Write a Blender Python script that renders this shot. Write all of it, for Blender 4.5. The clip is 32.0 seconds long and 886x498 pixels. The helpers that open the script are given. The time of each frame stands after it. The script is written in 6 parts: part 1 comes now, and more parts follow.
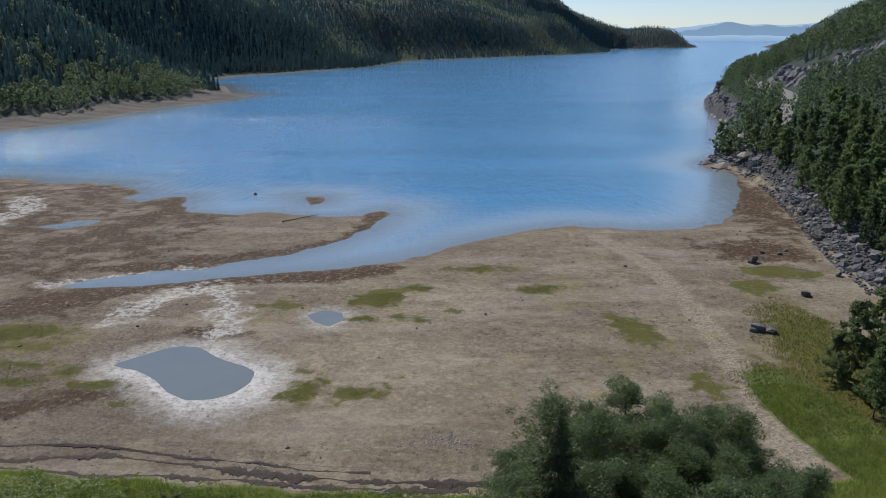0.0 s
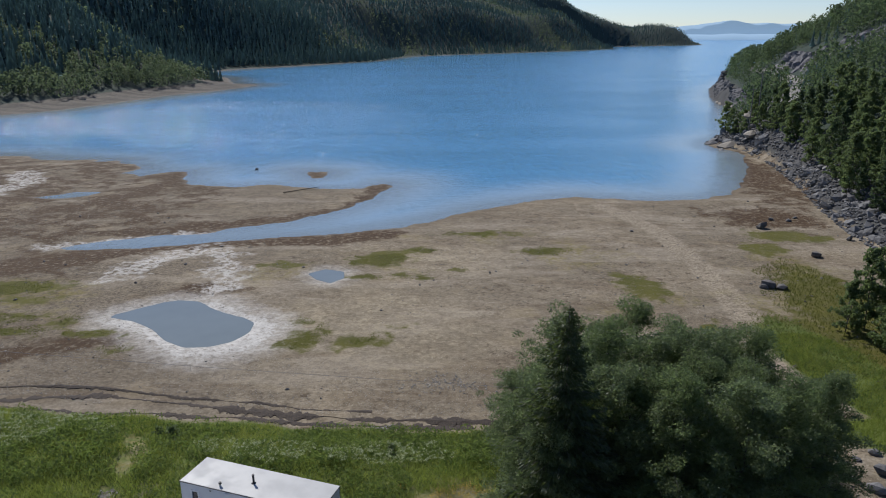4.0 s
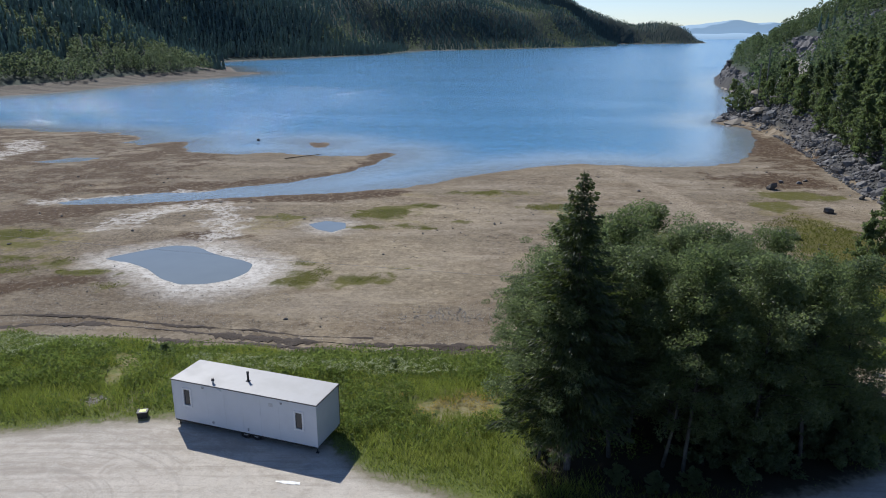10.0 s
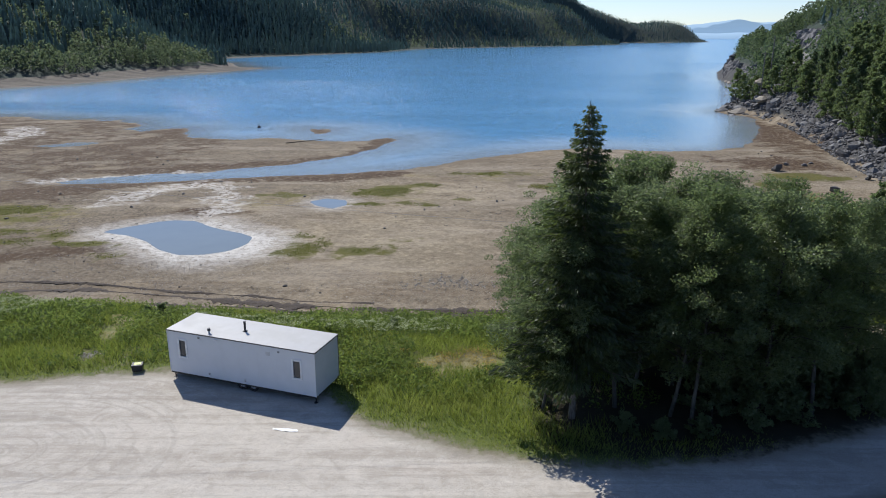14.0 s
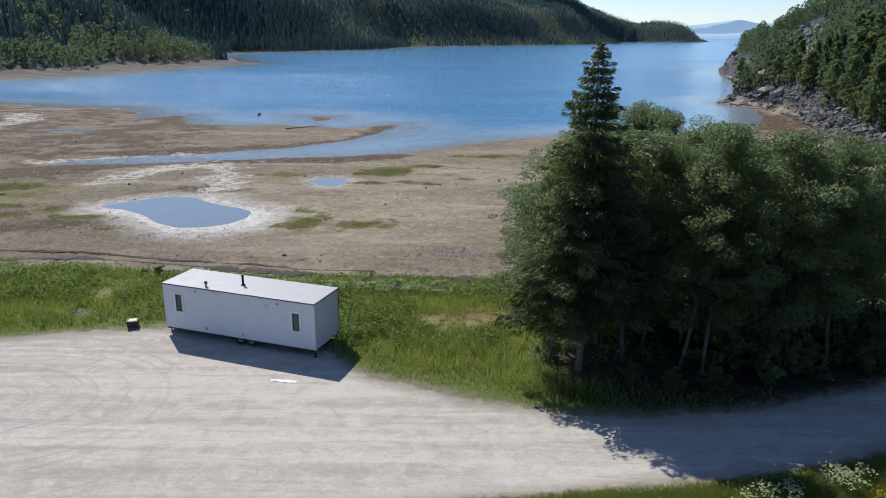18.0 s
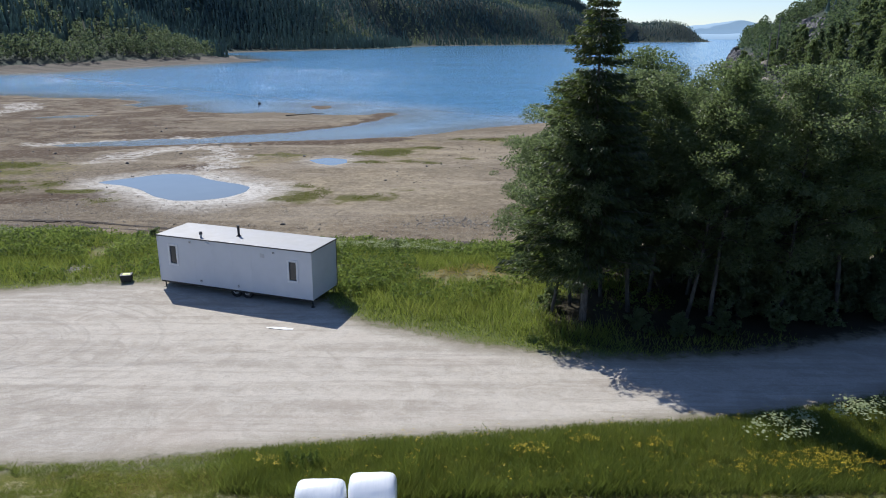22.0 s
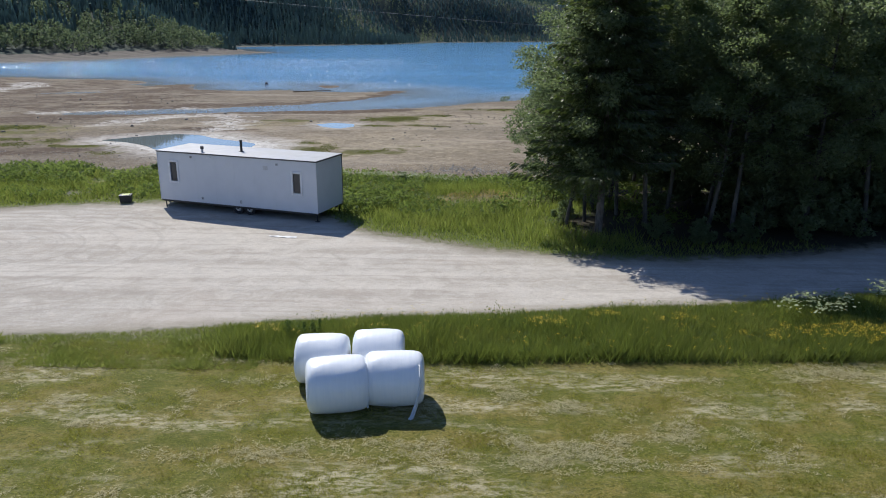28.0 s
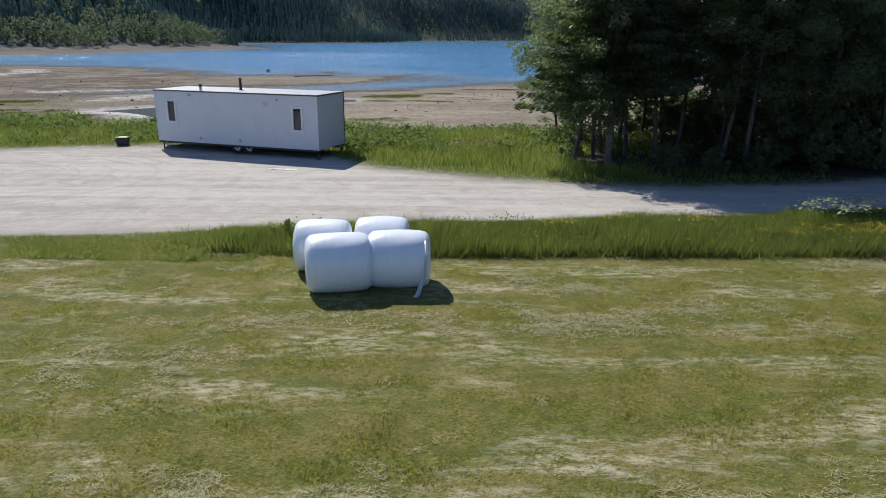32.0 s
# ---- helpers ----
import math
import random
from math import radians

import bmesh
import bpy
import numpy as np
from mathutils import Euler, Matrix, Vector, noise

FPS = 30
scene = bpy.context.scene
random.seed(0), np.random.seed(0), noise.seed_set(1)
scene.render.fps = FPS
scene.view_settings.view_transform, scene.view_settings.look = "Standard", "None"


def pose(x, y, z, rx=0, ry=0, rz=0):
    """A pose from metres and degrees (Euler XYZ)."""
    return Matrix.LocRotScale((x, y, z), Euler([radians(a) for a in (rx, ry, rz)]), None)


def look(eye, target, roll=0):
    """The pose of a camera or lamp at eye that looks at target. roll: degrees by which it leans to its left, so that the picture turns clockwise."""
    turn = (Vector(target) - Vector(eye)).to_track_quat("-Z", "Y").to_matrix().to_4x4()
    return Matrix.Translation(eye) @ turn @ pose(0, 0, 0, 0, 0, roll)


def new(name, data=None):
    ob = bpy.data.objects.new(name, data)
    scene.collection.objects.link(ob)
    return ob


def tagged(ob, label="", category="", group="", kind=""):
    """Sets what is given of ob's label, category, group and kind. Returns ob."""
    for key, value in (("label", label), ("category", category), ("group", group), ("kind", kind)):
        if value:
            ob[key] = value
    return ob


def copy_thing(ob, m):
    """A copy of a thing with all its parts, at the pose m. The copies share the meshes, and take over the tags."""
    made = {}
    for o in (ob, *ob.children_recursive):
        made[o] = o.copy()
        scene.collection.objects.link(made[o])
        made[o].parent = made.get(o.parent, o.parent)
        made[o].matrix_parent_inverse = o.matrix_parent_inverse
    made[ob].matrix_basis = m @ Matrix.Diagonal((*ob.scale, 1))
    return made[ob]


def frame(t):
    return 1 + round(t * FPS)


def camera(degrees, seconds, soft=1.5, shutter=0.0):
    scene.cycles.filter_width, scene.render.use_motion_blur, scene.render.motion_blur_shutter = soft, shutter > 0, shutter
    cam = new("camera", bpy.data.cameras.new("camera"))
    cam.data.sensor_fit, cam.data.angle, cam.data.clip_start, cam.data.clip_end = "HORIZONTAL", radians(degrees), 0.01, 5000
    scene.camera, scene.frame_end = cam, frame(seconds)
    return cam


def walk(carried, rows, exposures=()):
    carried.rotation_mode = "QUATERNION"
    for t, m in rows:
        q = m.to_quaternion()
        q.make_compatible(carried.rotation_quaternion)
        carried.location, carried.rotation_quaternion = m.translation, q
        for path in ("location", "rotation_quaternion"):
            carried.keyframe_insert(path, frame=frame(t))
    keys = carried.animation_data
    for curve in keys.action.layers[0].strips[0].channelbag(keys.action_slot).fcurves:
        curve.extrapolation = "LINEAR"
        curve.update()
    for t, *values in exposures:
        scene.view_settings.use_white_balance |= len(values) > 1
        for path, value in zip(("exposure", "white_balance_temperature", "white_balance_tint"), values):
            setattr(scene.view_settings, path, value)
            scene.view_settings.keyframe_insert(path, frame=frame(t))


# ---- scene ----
cam = camera(63.6, 32.0, 1.0)
PATH = [
    (0, (0.087, -0.585, 32.491), (0.077, 1.331, 31.917), -0.0),
    (0.5, (0.115, -0.634, 31.79), (0.103, 1.282, 31.215), -0.0),
    (1, (0.081, -0.582, 30.973), (0.069, 1.334, 30.399), -0.0),
    (1.5, (0.045, -0.592, 30.194), (0.033, 1.324, 29.62), -0.0),
    (2, (0.028, -0.542, 29.519), (0.014, 1.374, 28.945), -0.0),
    (2.5, (0.03, -0.548, 28.907), (0.015, 1.368, 28.332), -0.0),
    (3, (-0.011, -0.487, 28.182), (-0.027, 1.429, 27.608), -0.0),
    (3.5, (-0.008, -0.479, 27.501), (-0.025, 1.437, 26.926), -0.0),
    (5.5, (-0.002, -0.444, 25.017), (-0.022, 1.472, 24.443), 0.0),
    (6, (-0.044, -0.422, 24.428), (-0.064, 1.493, 23.853), 0.1),
    (6.5, (-0.055, -0.44, 23.865), (-0.075, 1.476, 23.29), 0.1),
    (7, (-0.032, -0.463, 23.343), (-0.053, 1.452, 22.768), 0.1),
    (7.5, (-0.055, -0.449, 22.834), (-0.077, 1.467, 22.259), 0.2),
    (8, (-0.069, -0.389, 22.303), (-0.092, 1.526, 21.728), 0.2),
    (8.5, (-0.08, -0.363, 21.824), (-0.104, 1.552, 21.248), 0.2),
    (9, (-0.111, -0.355, 21.394), (-0.135, 1.56, 20.818), 0.2),
    (9.5, (-0.119, -0.313, 20.948), (-0.144, 1.602, 20.372), 0.3),
    (10, (-0.129, -0.283, 20.516), (-0.154, 1.632, 19.94), 0.2),
    (10.5, (-0.131, -0.251, 20.094), (-0.157, 1.664, 19.519), 0.3),
    (11, (-0.123, -0.218, 19.693), (-0.15, 1.698, 19.118), 0.2),
    (11.5, (-0.138, -0.245, 19.33), (-0.164, 1.671, 18.754), 0.3),
    (12, (-0.141, -0.195, 18.933), (-0.168, 1.721, 18.358), 0.3),
    (12.5, (-0.149, -0.193, 18.602), (-0.176, 1.723, 18.027), 0.3),
    (13, (-0.133, -0.179, 18.25), (-0.161, 1.736, 17.675), 0.3),
    (13.5, (-0.131, -0.207, 17.941), (-0.16, 1.709, 17.366), 0.3),
    (14, (-0.123, -0.181, 17.618), (-0.153, 1.734, 17.042), 0.2),
    (14.5, (-0.139, -0.163, 17.3), (-0.17, 1.752, 16.724), 0.2),
    (16.5, (-0.265, -0.025, 16.027), (-0.295, 1.89, 15.451), 0.3),
    (17, (-0.276, -0.003, 15.673), (-0.306, 1.912, 15.097), 0.4),
    (17.5, (-0.295, 0.04, 15.337), (-0.325, 1.954, 14.76), 0.4),
    (18, (-0.281, 0.03, 15.022), (-0.311, 1.945, 14.446), 0.4),
    (18.5, (-0.282, 0.046, 14.667), (-0.313, 1.961, 14.091), 0.4),
    (19, (-0.27, 0.028, 14.318), (-0.302, 1.943, 13.743), 0.4),
    (19.5, (-0.256, 0.016, 14.02), (-0.287, 1.931, 13.444), 0.4),
    (20, (-0.257, 0.084, 13.685), (-0.289, 1.999, 13.11), 0.4),
    (20.5, (-0.235, 0.081, 13.355), (-0.267, 1.996, 12.78), 0.4),
    (21, (-0.245, 0.106, 13.007), (-0.276, 2.021, 12.432), 0.4),
    (21.5, (-0.232, 0.067, 12.703), (-0.264, 1.983, 12.129), 0.4),
    (22, (-0.215, 0.106, 12.355), (-0.249, 2.022, 11.782), 0.3),
    (22.5, (-0.243, 0.155, 12.057), (-0.278, 2.071, 11.483), 0.3),
    (23, (-0.271, 0.169, 11.722), (-0.31, 2.085, 11.148), 0.3),
    (23.5, (-0.298, 0.143, 11.404), (-0.338, 2.059, 10.83), 0.3),
    (24, (-0.326, 0.122, 11.056), (-0.368, 2.038, 10.484), 0.3),
    (24.5, (-0.348, 0.114, 10.708), (-0.391, 2.03, 10.135), 0.4),
    (25, (-0.368, 0.113, 10.353), (-0.413, 2.028, 9.78), 0.4),
    (25.5, (-0.394, 0.101, 10.016), (-0.44, 2.017, 9.444), 0.5),
    (27.5, (-0.403, 0.208, 8.536), (-0.454, 2.124, 7.963), 0.5),
    (28, (-0.305, 0.208, 8.171), (-0.359, 2.123, 7.597), 0.3),
    (28.5, (-0.279, 0.225, 7.83), (-0.332, 2.141, 7.257), 0.4),
    (29, (-0.256, 0.247, 7.447), (-0.311, 2.163, 6.875), 0.3),
    (29.5, (-0.27, 0.235, 7.112), (-0.325, 2.151, 6.541), 0.2),
    (30, (-0.314, 0.301, 6.771), (-0.371, 2.217, 6.198), 0.2),
    (30.5, (-0.335, 0.25, 6.397), (-0.392, 2.165, 5.825), 0.2),
    (31, (-0.353, 0.249, 6.005), (-0.411, 2.165, 5.433), 0.2),
    (31.5, (-0.382, 0.28, 5.621), (-0.441, 2.195, 5.048), 0.2),
    (32, (-0.407, 0.24, 5.256), (-0.466, 2.155, 4.684), 0.3),
]
walk(cam, [(t, look(eye, target, roll)) for t, eye, target, roll in PATH], [(0.0, -0.26), (4.0, -0.23), (8.0, -0.14), (12.0, 0.02), (15.0, 0.08), (26.0, 0.06), (32.0, 0.04)])

# ---- light ----
SUN_AZ, SUN_EL = -32.0, 45.5          # degrees: from straight ahead towards the right, and above the horizon
world = bpy.data.worlds.new("sky")
scene.world = world
world.use_nodes = True
wn = world.node_tree
sky = wn.nodes.new("ShaderNodeTexSky")
sky.sky_type, sky.sun_disc = "NISHITA", False
sky.sun_elevation, sky.sun_rotation = radians(SUN_EL), radians(SUN_AZ % 360)
sky.air_density, sky.dust_density, sky.ozone_density = 0.85, 0.1, 1.8
cool = wn.nodes.new("ShaderNodeMix")
cool.data_type, cool.blend_type = "RGBA", "MULTIPLY"
cool.inputs[0].default_value, cool.inputs[7].default_value = 1.0, (0.87, 0.945, 1.15, 1)
wn.links.new(sky.outputs[0], cool.inputs[6])
wn.links.new(cool.outputs[2], wn.nodes["Background"].inputs[0])
wn.nodes["Background"].inputs[1].default_value = 0.112
sun_data = bpy.data.lights.new("sun", "SUN")
sun_data.energy, sun_data.angle, sun_data.color = 5.0, radians(0.53), (1.0, 0.97, 0.92)
sun = new("sun", sun_data)
away = Vector((math.sin(radians(SUN_AZ)) * math.cos(radians(SUN_EL)), math.cos(radians(SUN_AZ)) * math.cos(radians(SUN_EL)), math.sin(radians(SUN_EL))))
sun.matrix_world = look(away * 60 + Vector((0, 0, 30)), (0, 0, 30))
scene.view_settings.exposure = 0.0

# ---- small tools ----
WATER = -2.35


class Nodes:
    """Short hand for the nodes of one material."""

    def __init__(self, name):
        self.mat = bpy.data.materials.new(name)
        self.mat.use_nodes = True
        self.t = self.mat.node_tree
        self.p = self.t.nodes["Principled BSDF"]
        self.co = self.t.nodes.new("ShaderNodeTexCoord").outputs["Object"]

    def add(self, kind, *ins, out=0, operation="", feature="", blend="", attribute=""):
        n = self.t.nodes.new("ShaderNode" + kind)
        if operation:
            n.operation = operation
        if feature:
            n.feature = feature
        if blend:
            n.interpolation_type = blend
        if attribute:
            n.attribute_name = attribute
        for i, v in ins:
            self.put(n.inputs[i], v)
        return n.outputs[out]

    def put(self, socket, v):
        if hasattr(v, "is_output"):
            self.t.links.new(v, socket)
        elif isinstance(v, tuple) and len(v) == 3 and socket.type == "RGBA":
            socket.default_value = (*v, 1)
        else:
            socket.default_value = v

    def noise(self, scale, detail=3.0, rough=0.55, co=None, warp=0.0):
        return self.add("TexNoise", ("Vector", co or self.co), ("Scale", scale), ("Detail", detail), ("Roughness", rough), ("Distortion", warp))

    def cells(self, scale, co=None, out=0, feature="F1"):
        return self.add("TexVoronoi", ("Vector", co or self.co), ("Scale", scale), out=out, feature=feature)

    def stretch(self, sx, sy, sz=1.0, turn=0.0):
        return self.add("Mapping", ("Vector", self.co), ("Rotation", (0, 0, radians(turn))), ("Scale", (sx, sy, sz)))

    def math(self, op, a, b=0.0):
        return self.add("Math", (0, a), (1, b), operation=op)

    def ramp(self, v, lo, hi, a=0.0, b=1.0):
        return self.add("MapRange", ("Value", v), ("From Min", lo), ("From Max", hi), ("To Min", a), ("To Max", b), blend="SMOOTHSTEP")

    def mix(self, f, a, b, mode="MIX"):
        n = self.t.nodes.new("ShaderNodeMix")
        n.data_type, n.blend_type = "RGBA", mode
        for s, v in ((n.inputs[0], f), (n.inputs[6], a), (n.inputs[7], b)):
            self.put(s, v)
        return n.outputs[2]

    def attr(self, name):
        return self.add("Attribute", out=2, attribute=name)

    def island(self):
        return self.add("NewGeometry", out="Random Per Island")

    def own(self):
        return self.add("ObjectInfo", out="Random")

    def bump(self, h, strength=0.3, dist=0.05, normal=None):
        ins = [("Height", h), ("Strength", strength), ("Distance", dist)]
        if normal is not None:
            ins.append(("Normal", normal))
        return self.add("Bump", *ins)

    def set(self, **kw):
        names = {"color": "Base Color", "rough": "Roughness", "metal": "Metallic", "normal": "Normal", "spec": "Specular IOR Level", "alpha": "Alpha", "ior": "IOR",
                 "trans": "Transmission Weight", "sheen": "Sheen Weight", "emit": "Emission Color", "glow": "Emission Strength", "coat": "Coat Weight"}
        for k, v in kw.items():
            self.put(self.p.inputs[names[k]], v)
        return self.mat


def plain(name, colour, rough=0.5, metal=0.0, vary=0.18, scale=6.0, relief=0.0):
    """A painted, metal or plastic surface with soft stains and fine grain."""
    n = Nodes(name)
    stain = n.ramp(n.noise(scale, 4), 0.3, 0.75)
    fine = n.noise(scale * 14, 2)
    c = n.mix(n.math("MULTIPLY", stain, vary * 2), colour, tuple(v * 0.6 for v in colour))
    c = n.mix(n.math("MULTIPLY", fine, vary), c, tuple(min(1, v * 1.2) for v in colour))
    kw = {}
    if relief:
        kw["normal"] = n.bump(fine, relief, 0.02)
    return n.set(color=c, rough=n.ramp(stain, 0, 1, rough * 0.85, min(1, rough * 1.2)), metal=metal, **kw)


def part(name, bm, material, parent=None, label=""):
    """One mesh object from a bmesh."""
    me = bpy.data.meshes.new(name)
    bm.to_mesh(me)
    bm.free()
    me.materials.append(material)
    ob = new(name, me)
    if parent:
        ob.parent = parent
    return tagged(ob, label)


def mesh_np(name, verts, faces, material, parent=None, smooth=False, link=True):
    """One mesh from arrays; all faces with the same number of corners."""
    me = bpy.data.meshes.new(name)
    k = faces.shape[1]
    me.vertices.add(len(verts))
    me.vertices.foreach_set("co", np.ascontiguousarray(verts, np.float32).ravel())
    me.loops.add(faces.size)
    me.loops.foreach_set("vertex_index", np.ascontiguousarray(faces, np.int32).ravel())
    me.polygons.add(len(faces))
    me.polygons.foreach_set("loop_start", np.arange(0, faces.size, k, dtype=np.int32))
    me.polygons.foreach_set("use_smooth", np.full(len(faces), smooth))
    me.update(calc_edges=True)
    me.materials.append(material)
    if not link:
        return me
    ob = new(name, me)
    if parent:
        ob.parent = parent
    return ob


def box(bm, size, at=(0, 0, 0), bevel=0.0, turn=None):
    m = Matrix.Translation(at) @ (turn or Matrix()) @ Matrix.Diagonal((*size, 1))
    vs = bmesh.ops.create_cube(bm, size=1, matrix=m)["verts"]
    if bevel:
        es = list({e for v in vs for e in v.link_edges})
        bmesh.ops.bevel(bm, geom=es, offset=bevel, segments=2, affect="EDGES", profile=0.6)
    return bm


def tube(bm, a, b, r, r2=None, seg=12):
    a, b = Vector(a), Vector(b)
    m = Matrix.Translation((a + b) / 2) @ (b - a).to_track_quat("Z", "Y").to_matrix().to_4x4()
    bmesh.ops.create_cone(bm, cap_ends=True, segments=seg, radius1=r, radius2=r if r2 is None else r2, depth=(b - a).length, matrix=m)
    return bm


def smooth(ob, angle=40):
    for p in ob.data.polygons:
        p.use_smooth = True
    ob.data.set_sharp_from_angle(angle=radians(angle))
    return ob


def lattice(ix, iy, seed):
    h = (ix * 374761393 + iy * 668265263 + seed * 974711) & 0x7FFFFFFF
    h = ((h ^ (h >> 13)) * 1274126177) & 0x7FFFFFFF
    return ((h ^ (h >> 16)) & 0xFFFF) / 65535.0


def fbm(x, y, size, octaves=3, seed=1):
    """Smooth noise about 0, within about one, in numpy."""
    out, amp, tot = 0.0, 1.0, 0.0
    for o in range(octaves):
        u, v = np.asarray(x) / size * 2**o + 91.7 * o, np.asarray(y) / size * 2**o + 37.1 * o
        iu, iv = np.floor(u).astype(np.int64), np.floor(v).astype(np.int64)
        fu, fv = u - iu, v - iv
        fu, fv = fu * fu * (3 - 2 * fu), fv * fv * (3 - 2 * fv)
        a, b = lattice(iu, iv, seed + o), lattice(iu + 1, iv, seed + o)
        c, d = lattice(iu, iv + 1, seed + o), lattice(iu + 1, iv + 1, seed + o)
        out = out + amp * ((a + (b - a) * fu) * (1 - fv) + (c + (d - c) * fu) * fv - 0.5) * 2
        tot, amp = tot + amp, amp * 0.5
    return out / tot


def ease(v, lo, hi):
    t = np.clip((np.asarray(v, float) - lo) / (hi - lo), 0, 1)
    return t * t * (3 - 2 * t)


def line_gap(x, y, pts, closed=False):
    """How far places lie from a line of straight pieces."""
    best = np.full(np.shape(x), 1e9)
    ends = list(zip(pts, pts[1:] + pts[:1] if closed else pts[1:]))
    for (ax, ay), (bx, by) in ends:
        dx, dy = bx - ax, by - ay
        t = np.clip(((x - ax) * dx + (y - ay) * dy) / (dx * dx + dy * dy), 0, 1)
        best = np.minimum(best, (x - ax - t * dx) ** 2 + (y - ay - t * dy) ** 2)
    return np.sqrt(best)


def inside(x, y, pts):
    """Signed distance to a closed outline: above 0 inside."""
    odd = np.zeros(np.shape(x), bool)
    for (ax, ay), (bx, by) in zip(pts, pts[1:] + pts[:1]):
        if ay != by:
            odd ^= ((ay > y) != (by > y)) & (x < (bx - ax) * (y - ay) / (by - ay) + ax)
    return np.where(odd, 1, -1) * line_gap(x, y, pts, True)


def blob(x, y, cx, cy, rx, ry, turn=0.0):
    """Above 0 inside an ellipse, about in metres."""
    c, s = math.cos(radians(turn)), math.sin(radians(turn))
    u, v = (x - cx) * c + (y - cy) * s, (y - cy) * c - (x - cx) * s
    return (1 - np.sqrt((u / rx) ** 2 + (v / ry) ** 2)) * min(rx, ry)


# ---- the plan of the land ----
SOUTH = [(-3500, -400), (3500, -400), (3500, 3600), (1500, 3000), (1023, 2366), (800, 1750), (720, 1500), (540, 900), (330, 590), (214, 535), (152, 410), (128, 351), (121, 318), (113, 284),
         (96, 231), (75, 206), (71, 199), (71, 192), (75, 184), (72, 172), (68, 160), (61, 146), (54, 133), (47, 129.5), (36, 128), (30, 130), (23.7, 131), (13, 126), (1, 116),
         (-8, 108), (-20, 104), (-33, 100.4), (-44, 96.8), (-60, 95.5), (-90, 92), (-300, 84), (-3500, 60)]
SPIT = [(-13, 133), (-18.8, 120), (-27, 111.2), (-35.5, 108.6), (-38, 105.5), (-50, 100.6), (-57, 96.5), (-64, 92), (-300, 80), (-300, 126), (-112, 128), (-92, 127), (-80, 129), (-74, 131),
        (-69, 142), (-63, 155), (-58, 156), (-53, 142.4), (-42, 139.2), (-37, 142.4), (-26, 137.7), (-17, 138), (-13.5, 144.5), (-11.8, 140)]
FLATS = [(-300, 120), (-112, 122), (-90, 126), (-76, 134), (-73.5, 141), (-74, 146), (-73, 150), (-70, 160), (-78, 171), (-92, 172), (-104, 176), (-140, 180), (-300, 190)]
BAR = [(-300, 116), (-112, 120), (-90, 120), (-72, 127), (-66, 139), (-65, 148), (-70, 154), (-90, 152), (-300, 152)]
ISLET = [(-33.5, 158), (-27, 156), (-26.5, 150), (-29, 147.5), (-31, 152)]
WEST = [(-3500, 190), (-400, 205), (-230, 225), (-170, 270), (-158, 289), (-149, 321), (-140, 365), (-123, 404), (-115, 441), (-118, 449), (-135, 455), (-158, 520), (-205, 560),
        (-186, 650), (-156, 698), (-85, 850), (-56, 1037), (53, 1164), (218, 1363), (352, 1589), (360, 1640), (270, 1720), (370, 1840), (481, 1925), (600, 2040), (700, 2130), (755, 2235),
        (745, 2340), (600, 2520), (400, 3100), (-3500, 3600)]
POND = [(-36.2, 70.4), (-34.2, 72.4), (-32, 74.4), (-30.5, 75), (-28.4, 74.6), (-26.8, 73.2), (-24.2, 71.2), (-22, 70), (-20.6, 68.5), (-20.4, 66.4), (-21.5, 63.9),
        (-23.4, 62.8), (-25.5, 62.6), (-27.9, 64.1), (-30.5, 67), (-33, 69)]
POOL = [(-17.6, 84.8), (-15.9, 86.4), (-13.6, 85.6), (-13.2, 83.2), (-14.4, 81.2), (-16.2, 82.6)]
ROAD = [(-90, 40), (-60, 37.5), (-35, 34.5), (-25, 33), (-20, 34.1), (-17, 34.5), (-13, 35), (-7, 32.8), (-4.7, 30.0), (-3.1, 29.1), (0.4, 27.6), (4.2, 26.4), (8, 26.3), (12, 27), (18, 29),
        (27, 33.2), (40, 41), (54, 50), (56, 45), (42, 36), (29, 29), (20, 25.8), (14.6, 23.5), (11, 22.5), (7.9, 21.9), (5, 21.5), (1.3, 20.9), (-2.3, 20.4), (-5.7, 19.8),
        (-10.6, 18.8), (-13.7, 18.5), (-22, 18.8), (-40, 21), (-90, 27)]
SLOPE_FOOT = [(62, -120), (57, 0), (56, 40), (56, 70), (59, 88), (61.2, 98.6), (62.3, 106.7), (65, 119), (72, 145), (77, 170), (78, 184), (74, 203), (94, 231), (111.5, 285), (126.5, 352), (148, 411), (210, 536),
              (326, 590), (536, 900), (716, 1500), (796, 1750), (1018, 2366), (3000, 3000), (3000, -120)]
BENCH = [(57, 50), (66, 90), (73, 116), (80, 150), (85, 186), (91, 199), (104, 222), (119, 249), (129, 272), (135, 296), (137.5, 318), (143, 345), (154, 372), (170, 410), (232, 535), (360, 620), (580, 900), (760, 1500), (840, 1750), (1070, 2366)]
BENCH_Y, BENCH_Z = (-50, 50, 90, 116, 150, 188, 224, 272, 330, 540, 3000), (0, 0, 1.5, 3.2, 5.5, 8.6, 9.6, 10.4, 11.8, 12, 12)
FACE = [(141.5, 326), (139, 302), (137, 280), (136.5, 258), (137, 235), (136.5, 220), (135, 204)]
FACE_Y, FACE_X = [p[1] for p in FACE[::-1]], [p[0] for p in FACE[::-1]]
UPHILL = [(66, -400), (60, 0)] + BENCH + [(3400, 3000), (3400, -400)]
